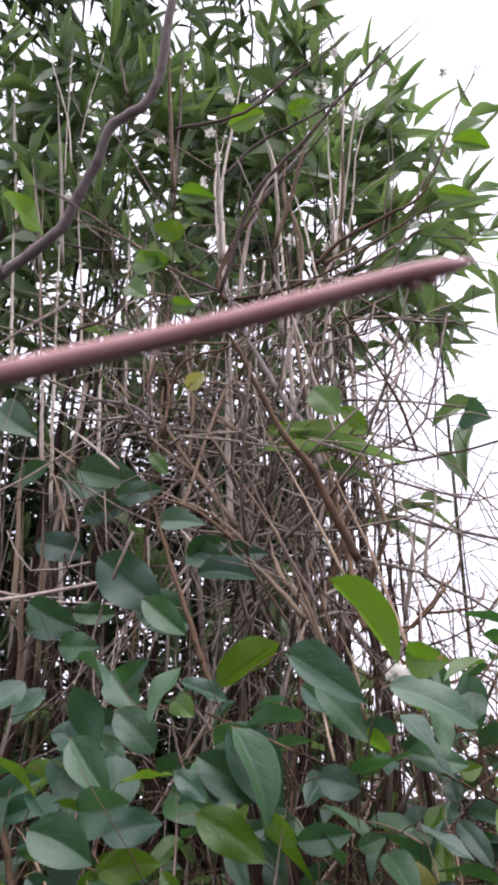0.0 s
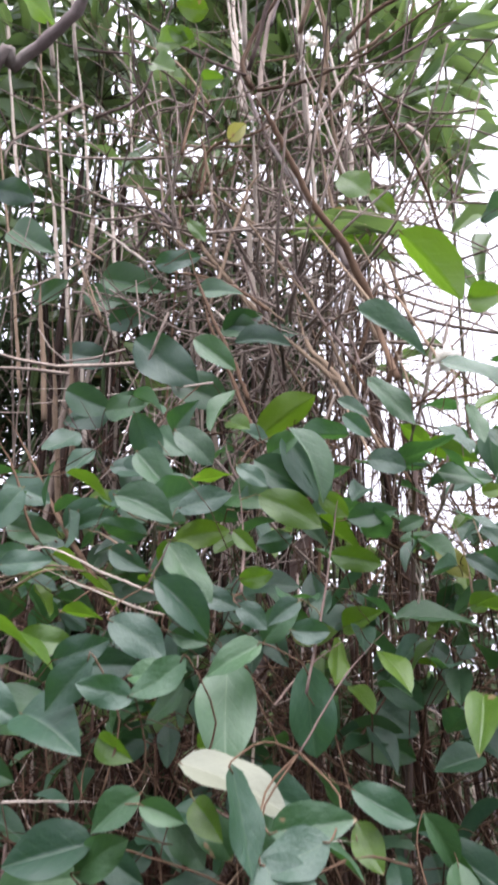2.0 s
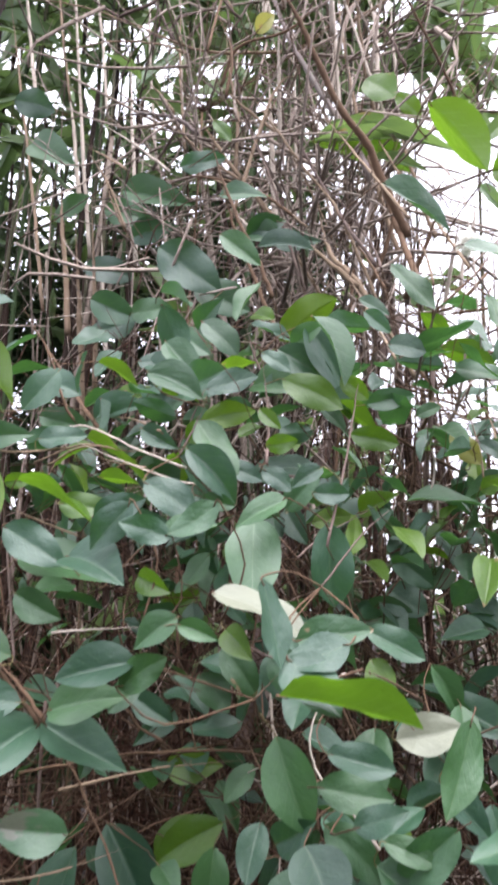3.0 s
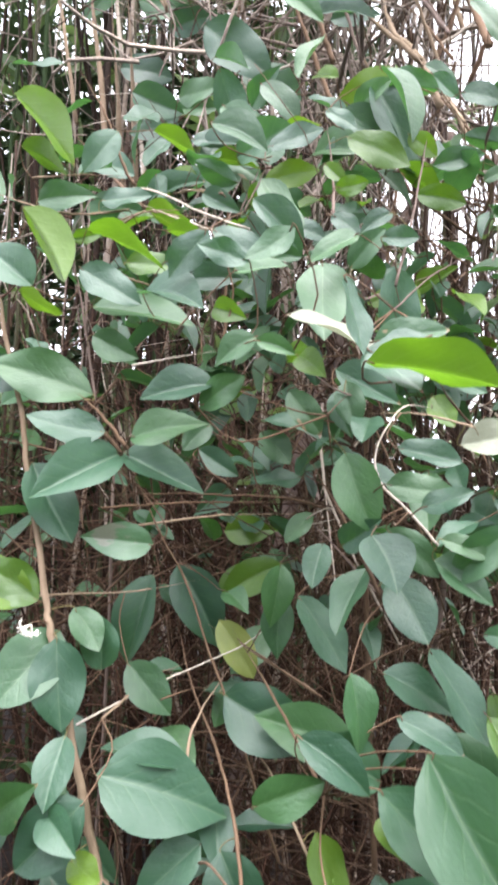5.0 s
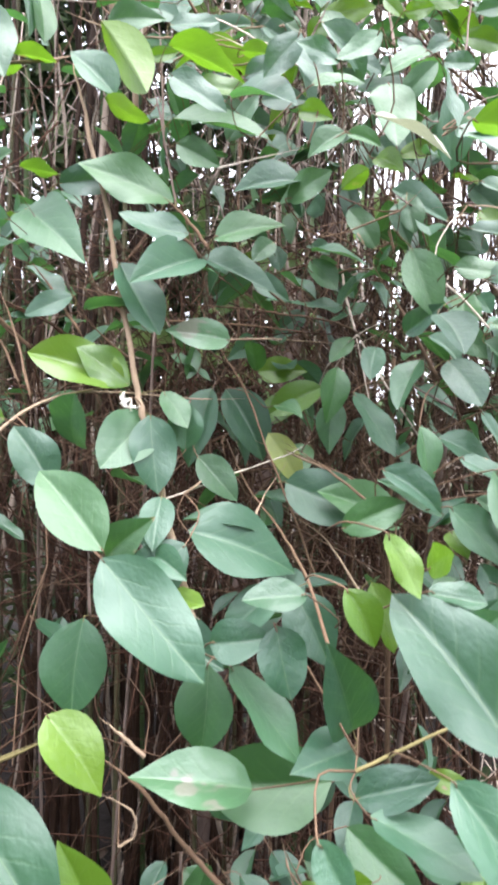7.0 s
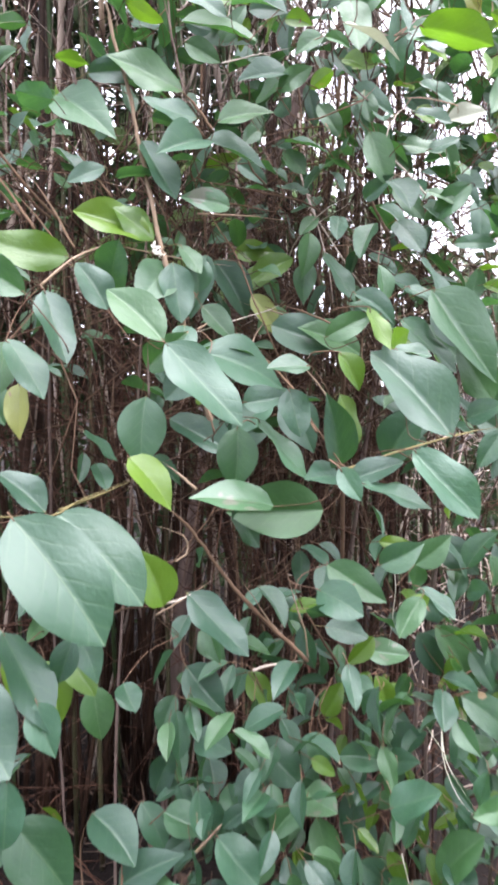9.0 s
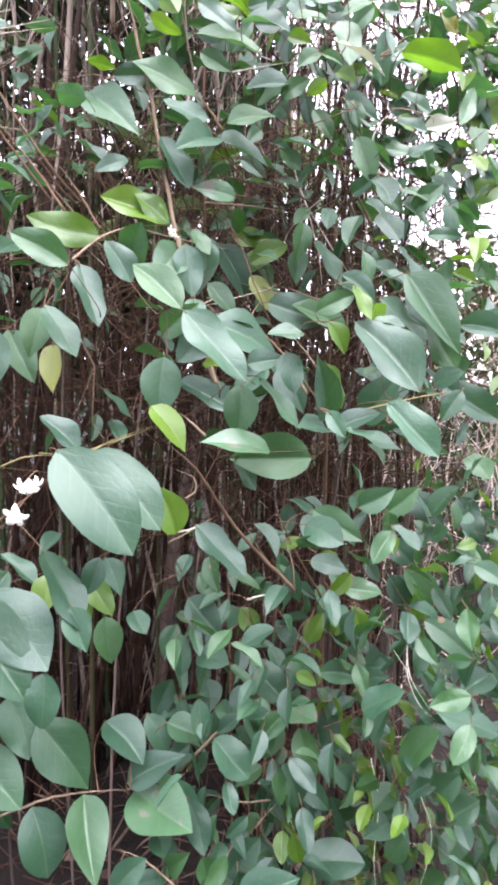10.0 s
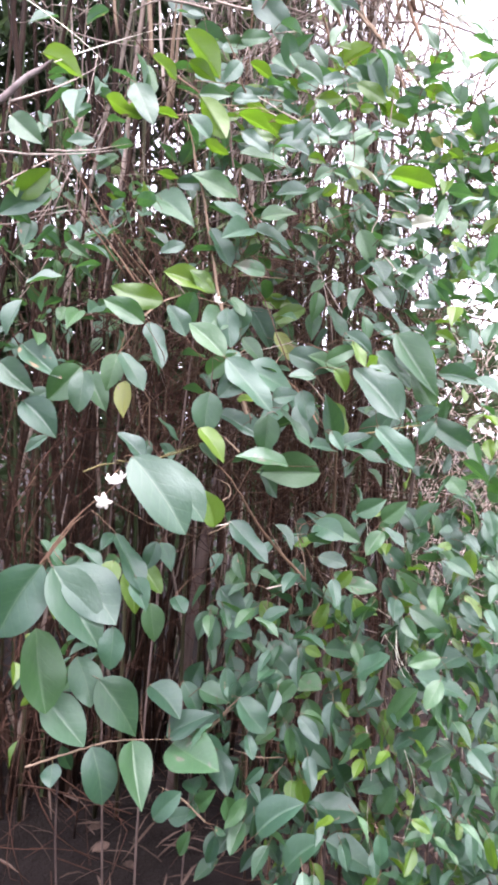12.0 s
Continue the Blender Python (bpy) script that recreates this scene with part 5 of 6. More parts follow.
leaf("green", 0.172, 0.161, 1.270, -36, 41, -116, 53, 27)
leaf("green", 0.179, 0.121, 1.256, -32, 35, -111, 44, 22)
leaf("green", 0.200, 0.147, 1.291, -65, 18, -131, 65, 33)
leaf("green", 0.168, 0.099, 1.224, -53, 33, -128, 75, 38)
leaf("green", 0.200, 0.107, 1.233, -74, 34, -159, 44, 26)
leaf("fresh", 0.171, 0.109, 1.206, -38, 18, -163, 24, 19)
leaf("green", 0.181, 0.193, 1.075, 92, 36, -45, 91, 48)
leaf("green", 0.136, -0.001, 1.191, -11, 45, -98, 32, 17)
leaf("fresh", 0.127, 0.186, 1.150, -73, 11, -137, 60, 31)
leaf("fresh", 0.113, -0.010, 1.223, -71, 21, -147, 37, 19)
leaf("green", 0.050, 0.167, 1.145, -51, -38, 149, 61, 34)
leaf("green", 0.074, 0.030, 1.178, 1, -47, 108, 39, 22)
leaf("green", -0.039, 0.140, 1.220, -49, -6, -171, 47, 26)
leaf("green", -0.016, 0.122, 1.188, -62, -40, 162, 59, 40)
leaf("fresh", -0.028, 0.128, 1.147, -2, 36, -123, 34, 20)
leaf("fresh", -0.139, 0.215, 1.725, -57, -27, -57, 95, 48)
leaf("fresh", -0.106, 0.178, 1.607, -71, -31, -38, 78, 40)
leaf("green", -0.088, 0.165, 1.539, 72, -46, 48, 46, 36)
leaf("green", -0.043, 0.175, 1.524, -14, 44, -99, 80, 41)
leaf("green", -0.002, 0.202, 1.517, 86, 35, -15, 45, 23)
leaf("green", 0.015, 0.169, 1.553, 82, 72, -9, 41, 23)
leaf("green", 0.026, 0.199, 1.549, 5, 83, -85, 42, 24)
leaf("green", 0.034, 0.270, 1.730, -74, 39, -157, 59, 30)
leaf("fresh", -0.033, 0.274, 1.715, -33, -16, -79, 50, 26)
leaf("fresh", 0.024, 0.270, 1.683, -14, -13, -86, 46, 23)
leaf("fresh", 0.077, 0.270, 1.698, 8, -4, -91, 46, 23)
leaf("fresh", 0.076, 0.241, 1.643, 128, 81, 38, 48, 24)
leaf("fresh", 0.064, 0.248, 1.626, 105, 43, 16, 27, 20)
leaf("green", 0.076, 0.226, 1.639, -66, 25, -136, 62, 32)
leaf("green", 0.136, 0.184, 1.588, -79, 48, -166, 27, 17)
leaf("green", 0.179, 0.191, 1.589, -66, -52, 169, 29, 15)
leaf("green", 0.172, 0.187, 1.570, -36, 84, -126, 26, 17)
leaf("green", 0.111, 0.305, 1.611, 3, 57, -87, 62, 32)
leaf("green", 0.130, 0.183, 1.552, -62, -3, -168, 72, 39)
leaf("green", 0.150, 0.071, 1.506, -78, 1, -124, 46, 23)
leaf("green", 0.165, 0.091, 1.474, 21, 65, -71, 42, 21)
leaf("green", 0.094, 0.112, 1.481, -53, 66, -140, 26, 13)
leaf("fresh", 0.145, 0.247, 1.679, -92, 60, 179, 59, 30)
leaf("fresh", 0.201, 0.255, 1.630, -136, 70, 133, 41, 21)
leaf("green", 0.138, 0.212, 1.479, -60, 57, -145, 56, 29)
leaf("fresh", 0.117, 0.144, 1.477, -54, 49, 179, 30, 18)
leaf("green", 0.205, 0.189, 1.476, -50, 55, -134, 43, 22)
leaf("green", 0.102, 0.214, 1.463, -80, 36, -168, 42, 24)
leaf("green", 0.139, 0.194, 1.460, -82, 19, -170, 37, 21)
leaf("green", 0.147, 0.156, 1.414, -82, 19, -170, 57, 32)
leaf("green", 0.173, 0.130, 1.393, -14, 61, -102, 43, 22)
leaf("green", 0.070, 0.277, 1.436, -76, 41, -162, 39, 27)
leaf("green", 0.175, 0.169, 1.363, -79, 46, -166, 46, 24)
leaf("green", 0.179, 0.168, 1.330, -51, 24, -170, 48, 33)
leaf("green", 0.209, 0.160, 1.358, -36, 56, -122, 32, 16)
leaf("green", -0.041, 0.174, 1.457, 45, -66, 67, 79, 40)
leaf("green", -0.082, 0.163, 1.405, -69, 24, -142, 67, 35)
leaf("fresh", -0.070, 0.155, 1.306, 63, -50, 55, 50, 32)
leaf("fresh", 0.060, 0.139, 1.510, -74, 67, 170, 29, 17)
leaf("green", -0.038, 0.165, 1.500, -75, 62, -163, 40, 23)
leaf("green", -0.144, 0.500, 1.903, -113, 61, 156, 78, 44)
leaf("green", -0.047, 0.225, 1.689, -83, -36, -170, 47, 27)
leaf("green", -0.111, 0.210, 1.626, 102, 87, 13, 52, 26)
leaf("green", -0.057, 0.216, 1.625, 7, 69, -83, 44, 23)
leaf("fresh", -0.070, 0.193, 1.585, 155, 74, 66, 26, 13)
leaf("fresh", 0.009, 0.190, 1.586, -8, -26, -86, 33, 17)
leaf("fresh", 0.128, 0.224, 1.646, -97, 45, 168, 25, 13)
leaf("green", 0.087, 0.201, 1.571, -90, 73, -179, 27, 14)
leaf("green", 0.023, 0.244, 1.639, -74, 59, -161, 39, 20)
leaf("green", -0.051, 0.147, 1.283, -79, 4, -151, 62, 39)
leaf("green", -0.057, 0.163, 1.284, -46, -32, -177, 65, 44)
leaf("green", -0.047, 0.021, 1.197, -54, 27, -129, 93, 48)
leaf("green", -0.067, 0.050, 1.152, -81, -5, -173, 61, 42)
leaf("fresh", -0.078, 0.019, 1.103, -54, 22, -126, 57, 35)
leaf("blotched", 0.044, 0.037, 1.057, 14, -33, 97, 75, 38)
leaf("green", 0.013, 0.054, 1.125, -80, -3, 176, 55, 37)
leaf("green", 0.029, 0.030, 1.134, -54, 15, -119, 69, 35)
leaf("green", 0.017, 0.029, 1.147, 20, 55, -77, 39, 27)
leaf("green", 0.056, 0.029, 1.160, -77, 10, -158, 43, 32)
leaf("green", 0.104, 0.050, 1.091, 113, -26, 25, 77, 39)
leaf("green", 0.104, 0.046, 1.081, 11, -38, 134, 56, 34)
leaf("fresh", 0.094, 0.007, 1.189, -72, 26, -157, 35, 21)
leaf("green", 0.155, 0.212, 1.194, 37, -52, 74, 81, 41)
leaf("green", 0.123, 0.102, 1.248, -46, 41, -129, 50, 25)
leaf("green", 0.162, 0.048, 1.145, 81, 46, -57, 43, 26)
leaf("fresh", 0.145, 0.047, 1.193, 95, 63, -64, 33, 21)
leaf("green", -0.020, 0.261, 1.311, -75, -12, 162, 78, 40)
leaf("green", -0.013, 0.308, 1.313, -74, 27, -158, 83, 46)
leaf("fresh", -0.073, 0.155, 1.307, 42, -64, 66, 79, 40)
leaf("green", -0.118, 0.157, 1.377, -56, -62, 159, 41, 21)
leaf("green", -0.171, 0.184, 1.456, -46, 40, -158, 95, 49)
leaf("green", -0.136, 0.169, 1.471, 135, 82, 43, 57, 29)
leaf("green", -0.074, 0.114, 1.177, 103, 54, -18, 59, 31)
leaf("green", -0.042, 0.118, 1.180, -23, 38, -139, 39, 24)
leaf("green", 0.038, 0.222, 1.438, -58, -40, -175, 33, 19)
leaf("fresh", -0.031, 0.521, 1.484, 98, 66, 5, 64, 34)
leaf("green", -0.049, 0.031, 1.199, 50, -32, 35, 72, 38)
leaf("green", -0.112, 0.151, 1.258, 135, 28, -9, 59, 41)
leaf("green", 0.173, -0.038, 1.125, 57, -32, 19, 92, 50)
leaf("green", -0.106, 0.088, 1.230, 72, -27, 40, 50, 32)
leaf("green", -0.155, 0.061, 1.244, -66, 5, -139, 70, 37)
leaf("green", -0.056, 0.147, 1.126, -32, 36, -124, 79, 40)
leaf("green", 0.001, 0.242, 1.087, 63, 60, -39, 65, 41)
leaf("green", 0.065, 0.162, 1.144, -70, 26, -170, 63, 43)
leaf("green", 0.093, 0.071, 1.046, 3, -65, 94, 90, 53)
leaf("green", 0.008, 0.061, 1.048, -90, 41, -134, 55, 28)
leaf("green", 0.254, 0.083, 1.147, 86, -32, 12, 71, 38)
leaf("green", 0.270, 0.186, 1.179, 52, -43, 53, 76, 39)
leaf("green", 0.230, 0.086, 1.130, 50, 57, -88, 37, 27)
leaf("green", 0.141, -0.045, 1.116, -58, 35, -154, 68, 35)
leaf("green", 0.100, -0.019, 1.089, 34, 48, -72, 44, 23)
leaf("green", 0.106, -0.034, 1.090, -22, 20, -112, 55, 28)
leaf("green", 0.080, -0.083, 1.109, -70, 31, -170, 27, 16)
leaf("green", 0.109, 0.141, 0.972, -34, 46, -150, 71, 36)
leaf("green", 0.086, 0.050, 0.977, -15, 45, -150, 51, 36)
leaf("green", 0.101, 0.103, 0.920, -21, 53, -119, 44, 29)
leaf("blotched", 0.156, 0.184, 0.859, -5, 53, -105, 54, 30)
leaf("green", -0.032, 0.041, 0.978, -46, 21, -127, 77, 39)
leaf("fresh", -0.052, 0.027, 0.971, 83, -20, 28, 56, 36)
leaf("green", -0.155, -0.042, 1.066, -54, 24, -141, 116, 66)
leaf("green", -0.139, 0.020, 1.056, -51, 32, -142, 106, 58)
leaf("green", -0.146, 0.012, 1.058, 53, -31, 61, 50, 29)
leaf("green", -0.177, -0.010, 0.965, -58, 1, -121, 88, 45)
leaf("green", -0.125, 0.006, 0.953, -73, -17, 173, 39, 24)
leaf("green", -0.121, 0.010, 0.951, -62, 14, -146, 41, 25)
leaf("green", -0.152, 0.195, 0.814, -71, 3, -152, 61, 40)
leaf("green", -0.109, 0.151, 0.839, -25, 8, -154, 39, 28)
leaf("green", -0.034, 0.241, 0.857, -53, 31, -145, 51, 32)
leaf("green", -0.042, 0.157, 0.854, -52, 29, -143, 65, 43)
leaf("fresh", 0.028, 0.216, 0.818, -62, 23, -153, 46, 31)
leaf("green", 0.230, 0.214, 0.866, -71, 25, -171, 57, 31)
leaf("green", 0.246, 0.202, 0.879, -63, 21, -155, 82, 47)
leaf("fresh", 0.161, 0.134, 0.853, -72, 16, -171, 43, 22)
leaf("fresh", 0.109, 0.147, 0.800, 79, 22, -37, 44, 26)
leaf("green", 0.133, 0.128, 0.850, -17, 36, -153, 36, 27)
leaf("green", 0.193, 0.190, 0.752, 26, 49, -122, 49, 34)
leaf("green", 0.173, 0.114, 0.766, 47, 49, -105, 42, 27)
leaf("green", 0.117, 0.099, 0.784, -3, 45, -103, 51, 30)
leaf("green", 0.152, 0.029, 0.777, 50, 34, -102, 63, 38)
leaf("green", 0.142, 0.148, 0.715, -74, 2, 155, 64, 32)
leaf("green", 0.199, 0.023, 0.708, 76, 25, -79, 75, 39)
leaf("green", 0.029, 0.108, 0.730, -57, 23, -146, 59, 36)
leaf("green", -0.007, 0.077, 0.716, -50, 25, -137, 60, 42)
leaf("green", -0.089, 0.241, 0.646, 83, 23, -25, 65, 37)
leaf("green", -0.028, 0.102, 0.806, 14, 39, -133, 55, 34)
leaf("green", -0.018, 0.165, 0.742, -39, -3, -165, 41, 32)
leaf("green", 0.038, 0.146, 0.775, -52, 30, -143, 63, 44)
leaf("blotched", 0.087, 0.132, 0.724, 6, 33, -144, 51, 37)
leaf("green", 0.093, 0.136, 0.787, -69, 15, -163, 37, 25)
leaf("green", -0.139, 0.119, 0.712, -25, 19, -136, 69, 48)
leaf("green", -0.090, 0.134, 0.713, -58, 16, -143, 53, 32)
leaf("green", -0.065, 0.126, 0.706, -17, 36, -113, 55, 37)
leaf("green", -0.109, 0.095, 0.648, 43, 38, -68, 79, 41)
leaf("green", -0.027, 0.169, 1.256, 92, -4, 15, 40, 29)
leaf("green", 0.036, 0.180, 1.186, 16, -20, 90, 66, 34)
leaf("green", 0.074, 0.322, 1.257, -48, -34, 168, 56, 32)
leaf("green", 0.097, 0.101, 1.206, 72, 62, -30, 47, 25)
leaf("fresh", -0.139, 0.087, 1.277, 44, -73, 53, 75, 38)
leaf("green", -0.152, 0.000, 1.233, 62, -58, 36, 59, 30)
leaf("green", -0.204, 0.163, 1.614, -67, 18, -156, 78, 45)
leaf("fresh", -0.246, 0.159, 1.589, -34, -23, -91, 70, 36)
leaf("fresh", -0.041, 0.278, 1.642, -35, -19, -94, 93, 47)
leaf("fresh", 0.376, 0.413, 1.529, 86, 54, -15, 78, 51)
leaf("fresh", 0.352, 0.356, 1.407, 87, 78, -15, 72, 43)
leaf("green", -0.034, 0.412, 1.636, -62, 71, -164, 77, 39)
leaf("green", 0.194, 0.090, 1.250, -65, 27, -161, 105, 54)
leaf("green", 0.272, 0.133, 1.200, -24, 65, -126, 66, 34)
leaf("green", 0.279, 0.195, 1.128, -49, 48, -147, 86, 44)
leaf("green", -0.257, 0.113, 1.182, -79, -41, -179, 69, 50)
leaf("green", -0.248, 0.090, 1.175, -76, -3, -177, 61, 36)
leaf("green", -0.263, 0.175, 1.180, -64, 22, -155, 73, 38)
leaf("green", -0.203, 0.107, 1.202, -76, -14, -180, 58, 37)
leaf("green", -0.195, 0.080, 1.203, -57, 15, -138, 68, 35)
leaf("yellow", -0.190, 0.096, 1.163, -76, 3, 168, 54, 28)
leaf("green", -0.254, -0.013, 0.919, -56, 22, -142, 119, 65)
leaf("green", -0.238, -0.005, 0.919, -50, 29, -140, 100, 70)
leaf("green", -0.291, 0.052, 0.816, -69, 3, -147, 113, 63)
leaf("green", -0.240, 0.079, 0.768, -65, 10, -147, 73, 50)
leaf("green", -0.171, -0.029, 0.851, -75, -1, 177, 53, 34)
leaf("green", -0.207, 0.071, 0.740, -64, 27, -137, 100, 62)
leaf("green", -0.277, 0.058, 0.719, -46, 24, -133, 88, 57)
leaf("green", -0.155, 0.068, 0.654, -40, -2, -157, 93, 47)
leaf("green", -0.208, 0.049, 0.654, -67, 7, -148, 77, 53)
leaf("blotched", -0.101, 0.108, 0.630, 6, 35, -136, 107, 69)
leaf("green", 0.010, 0.100, 0.519, 67, 30, -49, 69, 43)
leaf("green", 0.022, -0.032, 0.591, 47, 24, -76, 73, 46)
leaf("green", 0.103, 0.084, 0.549, 9, 25, -97, 75, 50)
leaf("green", 0.129, 0.072, 0.513, -24, 23, -116, 79, 46)
leaf("green", 0.067, 0.021, 0.505, 52, 21, -75, 70, 43)
leaf("green", -0.117, 0.032, 0.563, 68, 34, -45, 56, 32)
leaf("green", -0.098, 0.058, 0.547, 29, 41, -80, 41, 26)
leaf("green", -0.057, 0.054, 0.570, 83, 40, -53, 49, 25)
leaf("green", 0.225, 0.007, 0.788, -26, 25, -95, 84, 43)
leaf("green", 0.206, 0.025, 0.729, -12, 14, -163, 36, 29)
leaf("green", 0.233, 0.079, 0.858, -45, 37, -139, 73, 37)
leaf("green", 0.306, 0.185, 0.982, -68, 23, -165, 68, 42)
leaf("green", 0.310, 0.185, 0.923, -71, 39, -174, 63, 35)
leaf("green", 0.245, 0.217, 0.979, -65, 49, -166, 65, 39)
leaf("green", 0.117, 0.143, 0.608, -31, -7, -165, 45, 36)
leaf("green", -0.055, 0.087, 0.658, -63, 18, -152, 69, 37)
leaf("green", -0.036, 0.073, 0.643, -68, 11, -158, 64, 33)
leaf("green", -0.262, 0.055, 0.624, -28, 6, -173, 35, 28)
leaf("green", 0.099, 0.127, 0.697, -70, 14, -167, 65, 35)
leaf("green", 0.079, 0.113, 0.659, -68, 17, -163, 54, 39)
leaf("green", 0.146, 0.129, 0.642, -51, 36, -146, 42, 32)
leaf("green", 0.165, 0.128, 0.567, 103, -34, 29, 66, 34)
leaf("green", 0.222, 0.111, 0.628, -19, -22, 134, 49, 32)
leaf("green", 0.216, 0.111, 0.579, 11, -33, 126, 55, 32)
leaf("green", 0.233, 0.014, 0.681, 87, 33, -58, 51, 29)
leaf("green", 0.246, 0.007, 0.663, 49, 34, -67, 41, 29)
leaf("green", 0.209, 0.080, 0.551, 76, 20, -48, 47, 30)
leaf("green", 0.286, 0.064, 0.602, -20, -10, 138, 48, 33)
leaf("green", 0.250, 0.080, 0.511, 71, 41, -82, 59, 34)
leaf("green", 0.307, 0.067, 0.528, 0, 25, -171, 40, 33)
leaf("green", 0.247, 0.065, 0.490, 57, -40, 48, 53, 30)
leaf("green", 0.294, 0.029, 0.709, 76, -52, 53, 65, 33)
leaf("green", 0.317, 0.080, 0.789, -11, -33, 128, 58, 33)
leaf("green", 0.328, 0.151, 0.833, -59, 48, -160, 48, 32)
leaf("green", 0.226, 0.214, 0.915, -65, 43, -165, 46, 34)
leaf("green", 0.204, 0.146, 0.970, 67, 42, -43, 49, 31)
leaf("green", -0.147, -0.026, 0.914, -65, 14, -153, 45, 28)
leaf("green", 0.150, 0.083, 0.989, 57, 53, -50, 48, 29)
leaf("fresh", -0.387, 0.200, 1.446, 114, 48, 19, 70, 40)
leaf("green", -0.337, 0.209, 1.461, -70, -59, 167, 90, 46)
leaf("green", -0.342, 0.111, 1.210, -56, 45, -151, 80, 45)
leaf("green", -0.371, 0.104, 1.183, -55, 43, -148, 71, 40)
leaf("green", -0.336, 0.100, 1.128, -56, 38, -148, 73, 48)
leaf("green", -0.270, -0.002, 0.918, -76, -27, 174, 104, 76)
leaf("green", -0.387, 0.164, 1.555, -72, 48, -171, 69, 38)
leaf("green", -0.288, 0.167, 1.600, -59, 6, 174, 68, 35)
leaf("fresh", -0.396, 0.200, 1.463, -42, 14, -155, 36, 19)
leaf("fresh", -0.350, 0.183, 1.659, -35, -28, -85, 83, 42)
leaf("fresh", -0.232, 0.374, 2.530, -45, -5, -67, 108, 55)
leaf("fresh", 0.081, 0.350, 2.375, 178, -51, -70, 44, 32)
leaf("fresh", 0.067, 0.331, 2.298, 154, -49, -44, 37, 23)
leaf("fresh", 0.063, 0.365, 2.472, -155, 48, 114, 58, 29)
leaf("fresh", 0.425, 0.355, 2.398, -160, 46, 108, 47, 24)
leaf("yellow", 0.124, 0.242, 2.042, 133, 42, 34, 24, 17)
leaf("fresh", 0.065, 0.320, 2.015, -100, 38, -175, 33, 17)
leaf("fresh", 0.075, 0.329, 2.229, -136, 53, 107, 38, 22)
leaf("fresh", 0.241, 0.429, 2.150, -82, 34, 158, 72, 42)
leaf("fresh", 0.276, 0.418, 2.112, -116, 38, 160, 46, 24)
leaf("fresh", 0.167, 0.528, 2.144, -21, 2, -85, 97, 50)
leaf("fresh", 0.241, 0.542, 2.141, -29, -8, -76, 84, 43)
leaf("fresh", 0.255, 0.088, 1.803, -48, -9, -62, 59, 30)
leaf("fresh", 0.295, 0.108, 1.763, -126, 74, 111, 27, 20)
leaf("green", 0.226, 0.117, 1.768, -54, 55, -115, 58, 30)
leaf("green", 0.238, 0.214, 1.762, -81, 42, -148, 53, 27)
leaf("green", -0.137, 0.578, 2.130, -74, 75, -159, 116, 59)
leaf("green", 0.022, 0.342, 1.976, 168, 71, 75, 55, 28)
leaf("green", -0.304, 0.681, 2.159, 119, 63, 20, 83, 42)
leaf("green", 0.062, 0.369, 1.953, -14, 75, -104, 57, 29)
leaf("green", -0.220, 0.639, 2.035, -119, 74, 154, 86, 52)
leaf("green", -0.032, 0.445, 1.941, -96, 53, -175, 103, 62)
leaf("green", 0.082, 0.281, 1.846, -88, 52, -164, 52, 27)
leaf("green", 0.104, 0.399, 1.901, -10, 62, -99, 67, 34)
leaf("green", -0.096, 0.535, 1.895, -41, 85, -132, 61, 31)
leaf("green", -0.100, 0.565, 1.902, -114, -67, -145, 74, 45)
leaf("green", -0.365, 0.615, 2.367, -129, 63, 144, 84, 54)
leaf("green", -0.335, 0.640, 2.294, -86, 53, 174, 121, 63)
leaf("fresh", 0.128, 0.407, 1.783, 34, -27, -124, 80, 41)
leaf("green", 0.165, 0.275, 1.741, -87, 32, -148, 85, 43)
leaf("green", 0.220, 0.323, 1.774, -102, 49, 178, 35, 19)
leaf("green", 0.114, 0.292, 1.691, -46, 65, -173, 58, 36)
leaf("green", 0.048, 0.265, 1.679, 144, 80, 21, 62, 35)
leaf("green", 0.012, 0.406, 1.801, -62, 42, -166, 57, 35)
leaf("green", 0.216, 0.269, 1.660, 57, 80, -38, 42, 21)
leaf("green", 0.170, 0.291, 1.670, -61, 41, -124, 46, 24)
leaf("yellow", 0.292, 0.317, 1.644, -98, 44, -176, 40, 22)
leaf("green", 0.313, 0.302, 1.631, -68, 55, -145, 35, 19)
leaf("green", 0.307, 0.353, 1.720, -31, 68, -117, 53, 27)
leaf("fresh", 0.309, 0.433, 1.775, -23, -33, -72, 63, 32)
leaf("green", -0.130, 0.342, 1.729, -52, 60, -152, 64, 35)
leaf("green", -0.123, 0.342, 1.686, -55, 71, -139, 57, 31)
leaf("green", -0.035, 0.310, 1.672, 34, 68, -65, 44, 23)
leaf("green", 0.076, 0.193, 1.608, -80, 43, -148, 57, 30)
leaf("green", 0.094, 0.228, 1.601, -54, 67, -136, 38, 20)
leaf("fresh", 0.162, 0.358, 1.569, 30, 75, -66, 42, 23)
leaf("fresh", 0.208, 0.354, 1.578, 44, 69, -92, 50, 25)
leaf("green", 0.148, 0.235, 1.564, 100, 47, -12, 40, 23)
leaf("green", 0.156, 0.157, 1.561, -43, -50, 133, 40, 22)
leaf("green", 0.182, 0.191, 1.549, -101, 6, -163, 60, 32)
leaf("green", 0.250, 0.317, 1.582, -3, 25, -93, 74, 38)
leaf("green", 0.236, 0.438, 1.508, -48, 46, -157, 51, 40)
leaf("green", 0.117, 0.118, 1.553, -71, -56, 162, 37, 20)
leaf("green", 0.049, 0.178, 1.580, -67, 51, -138, 48, 30)
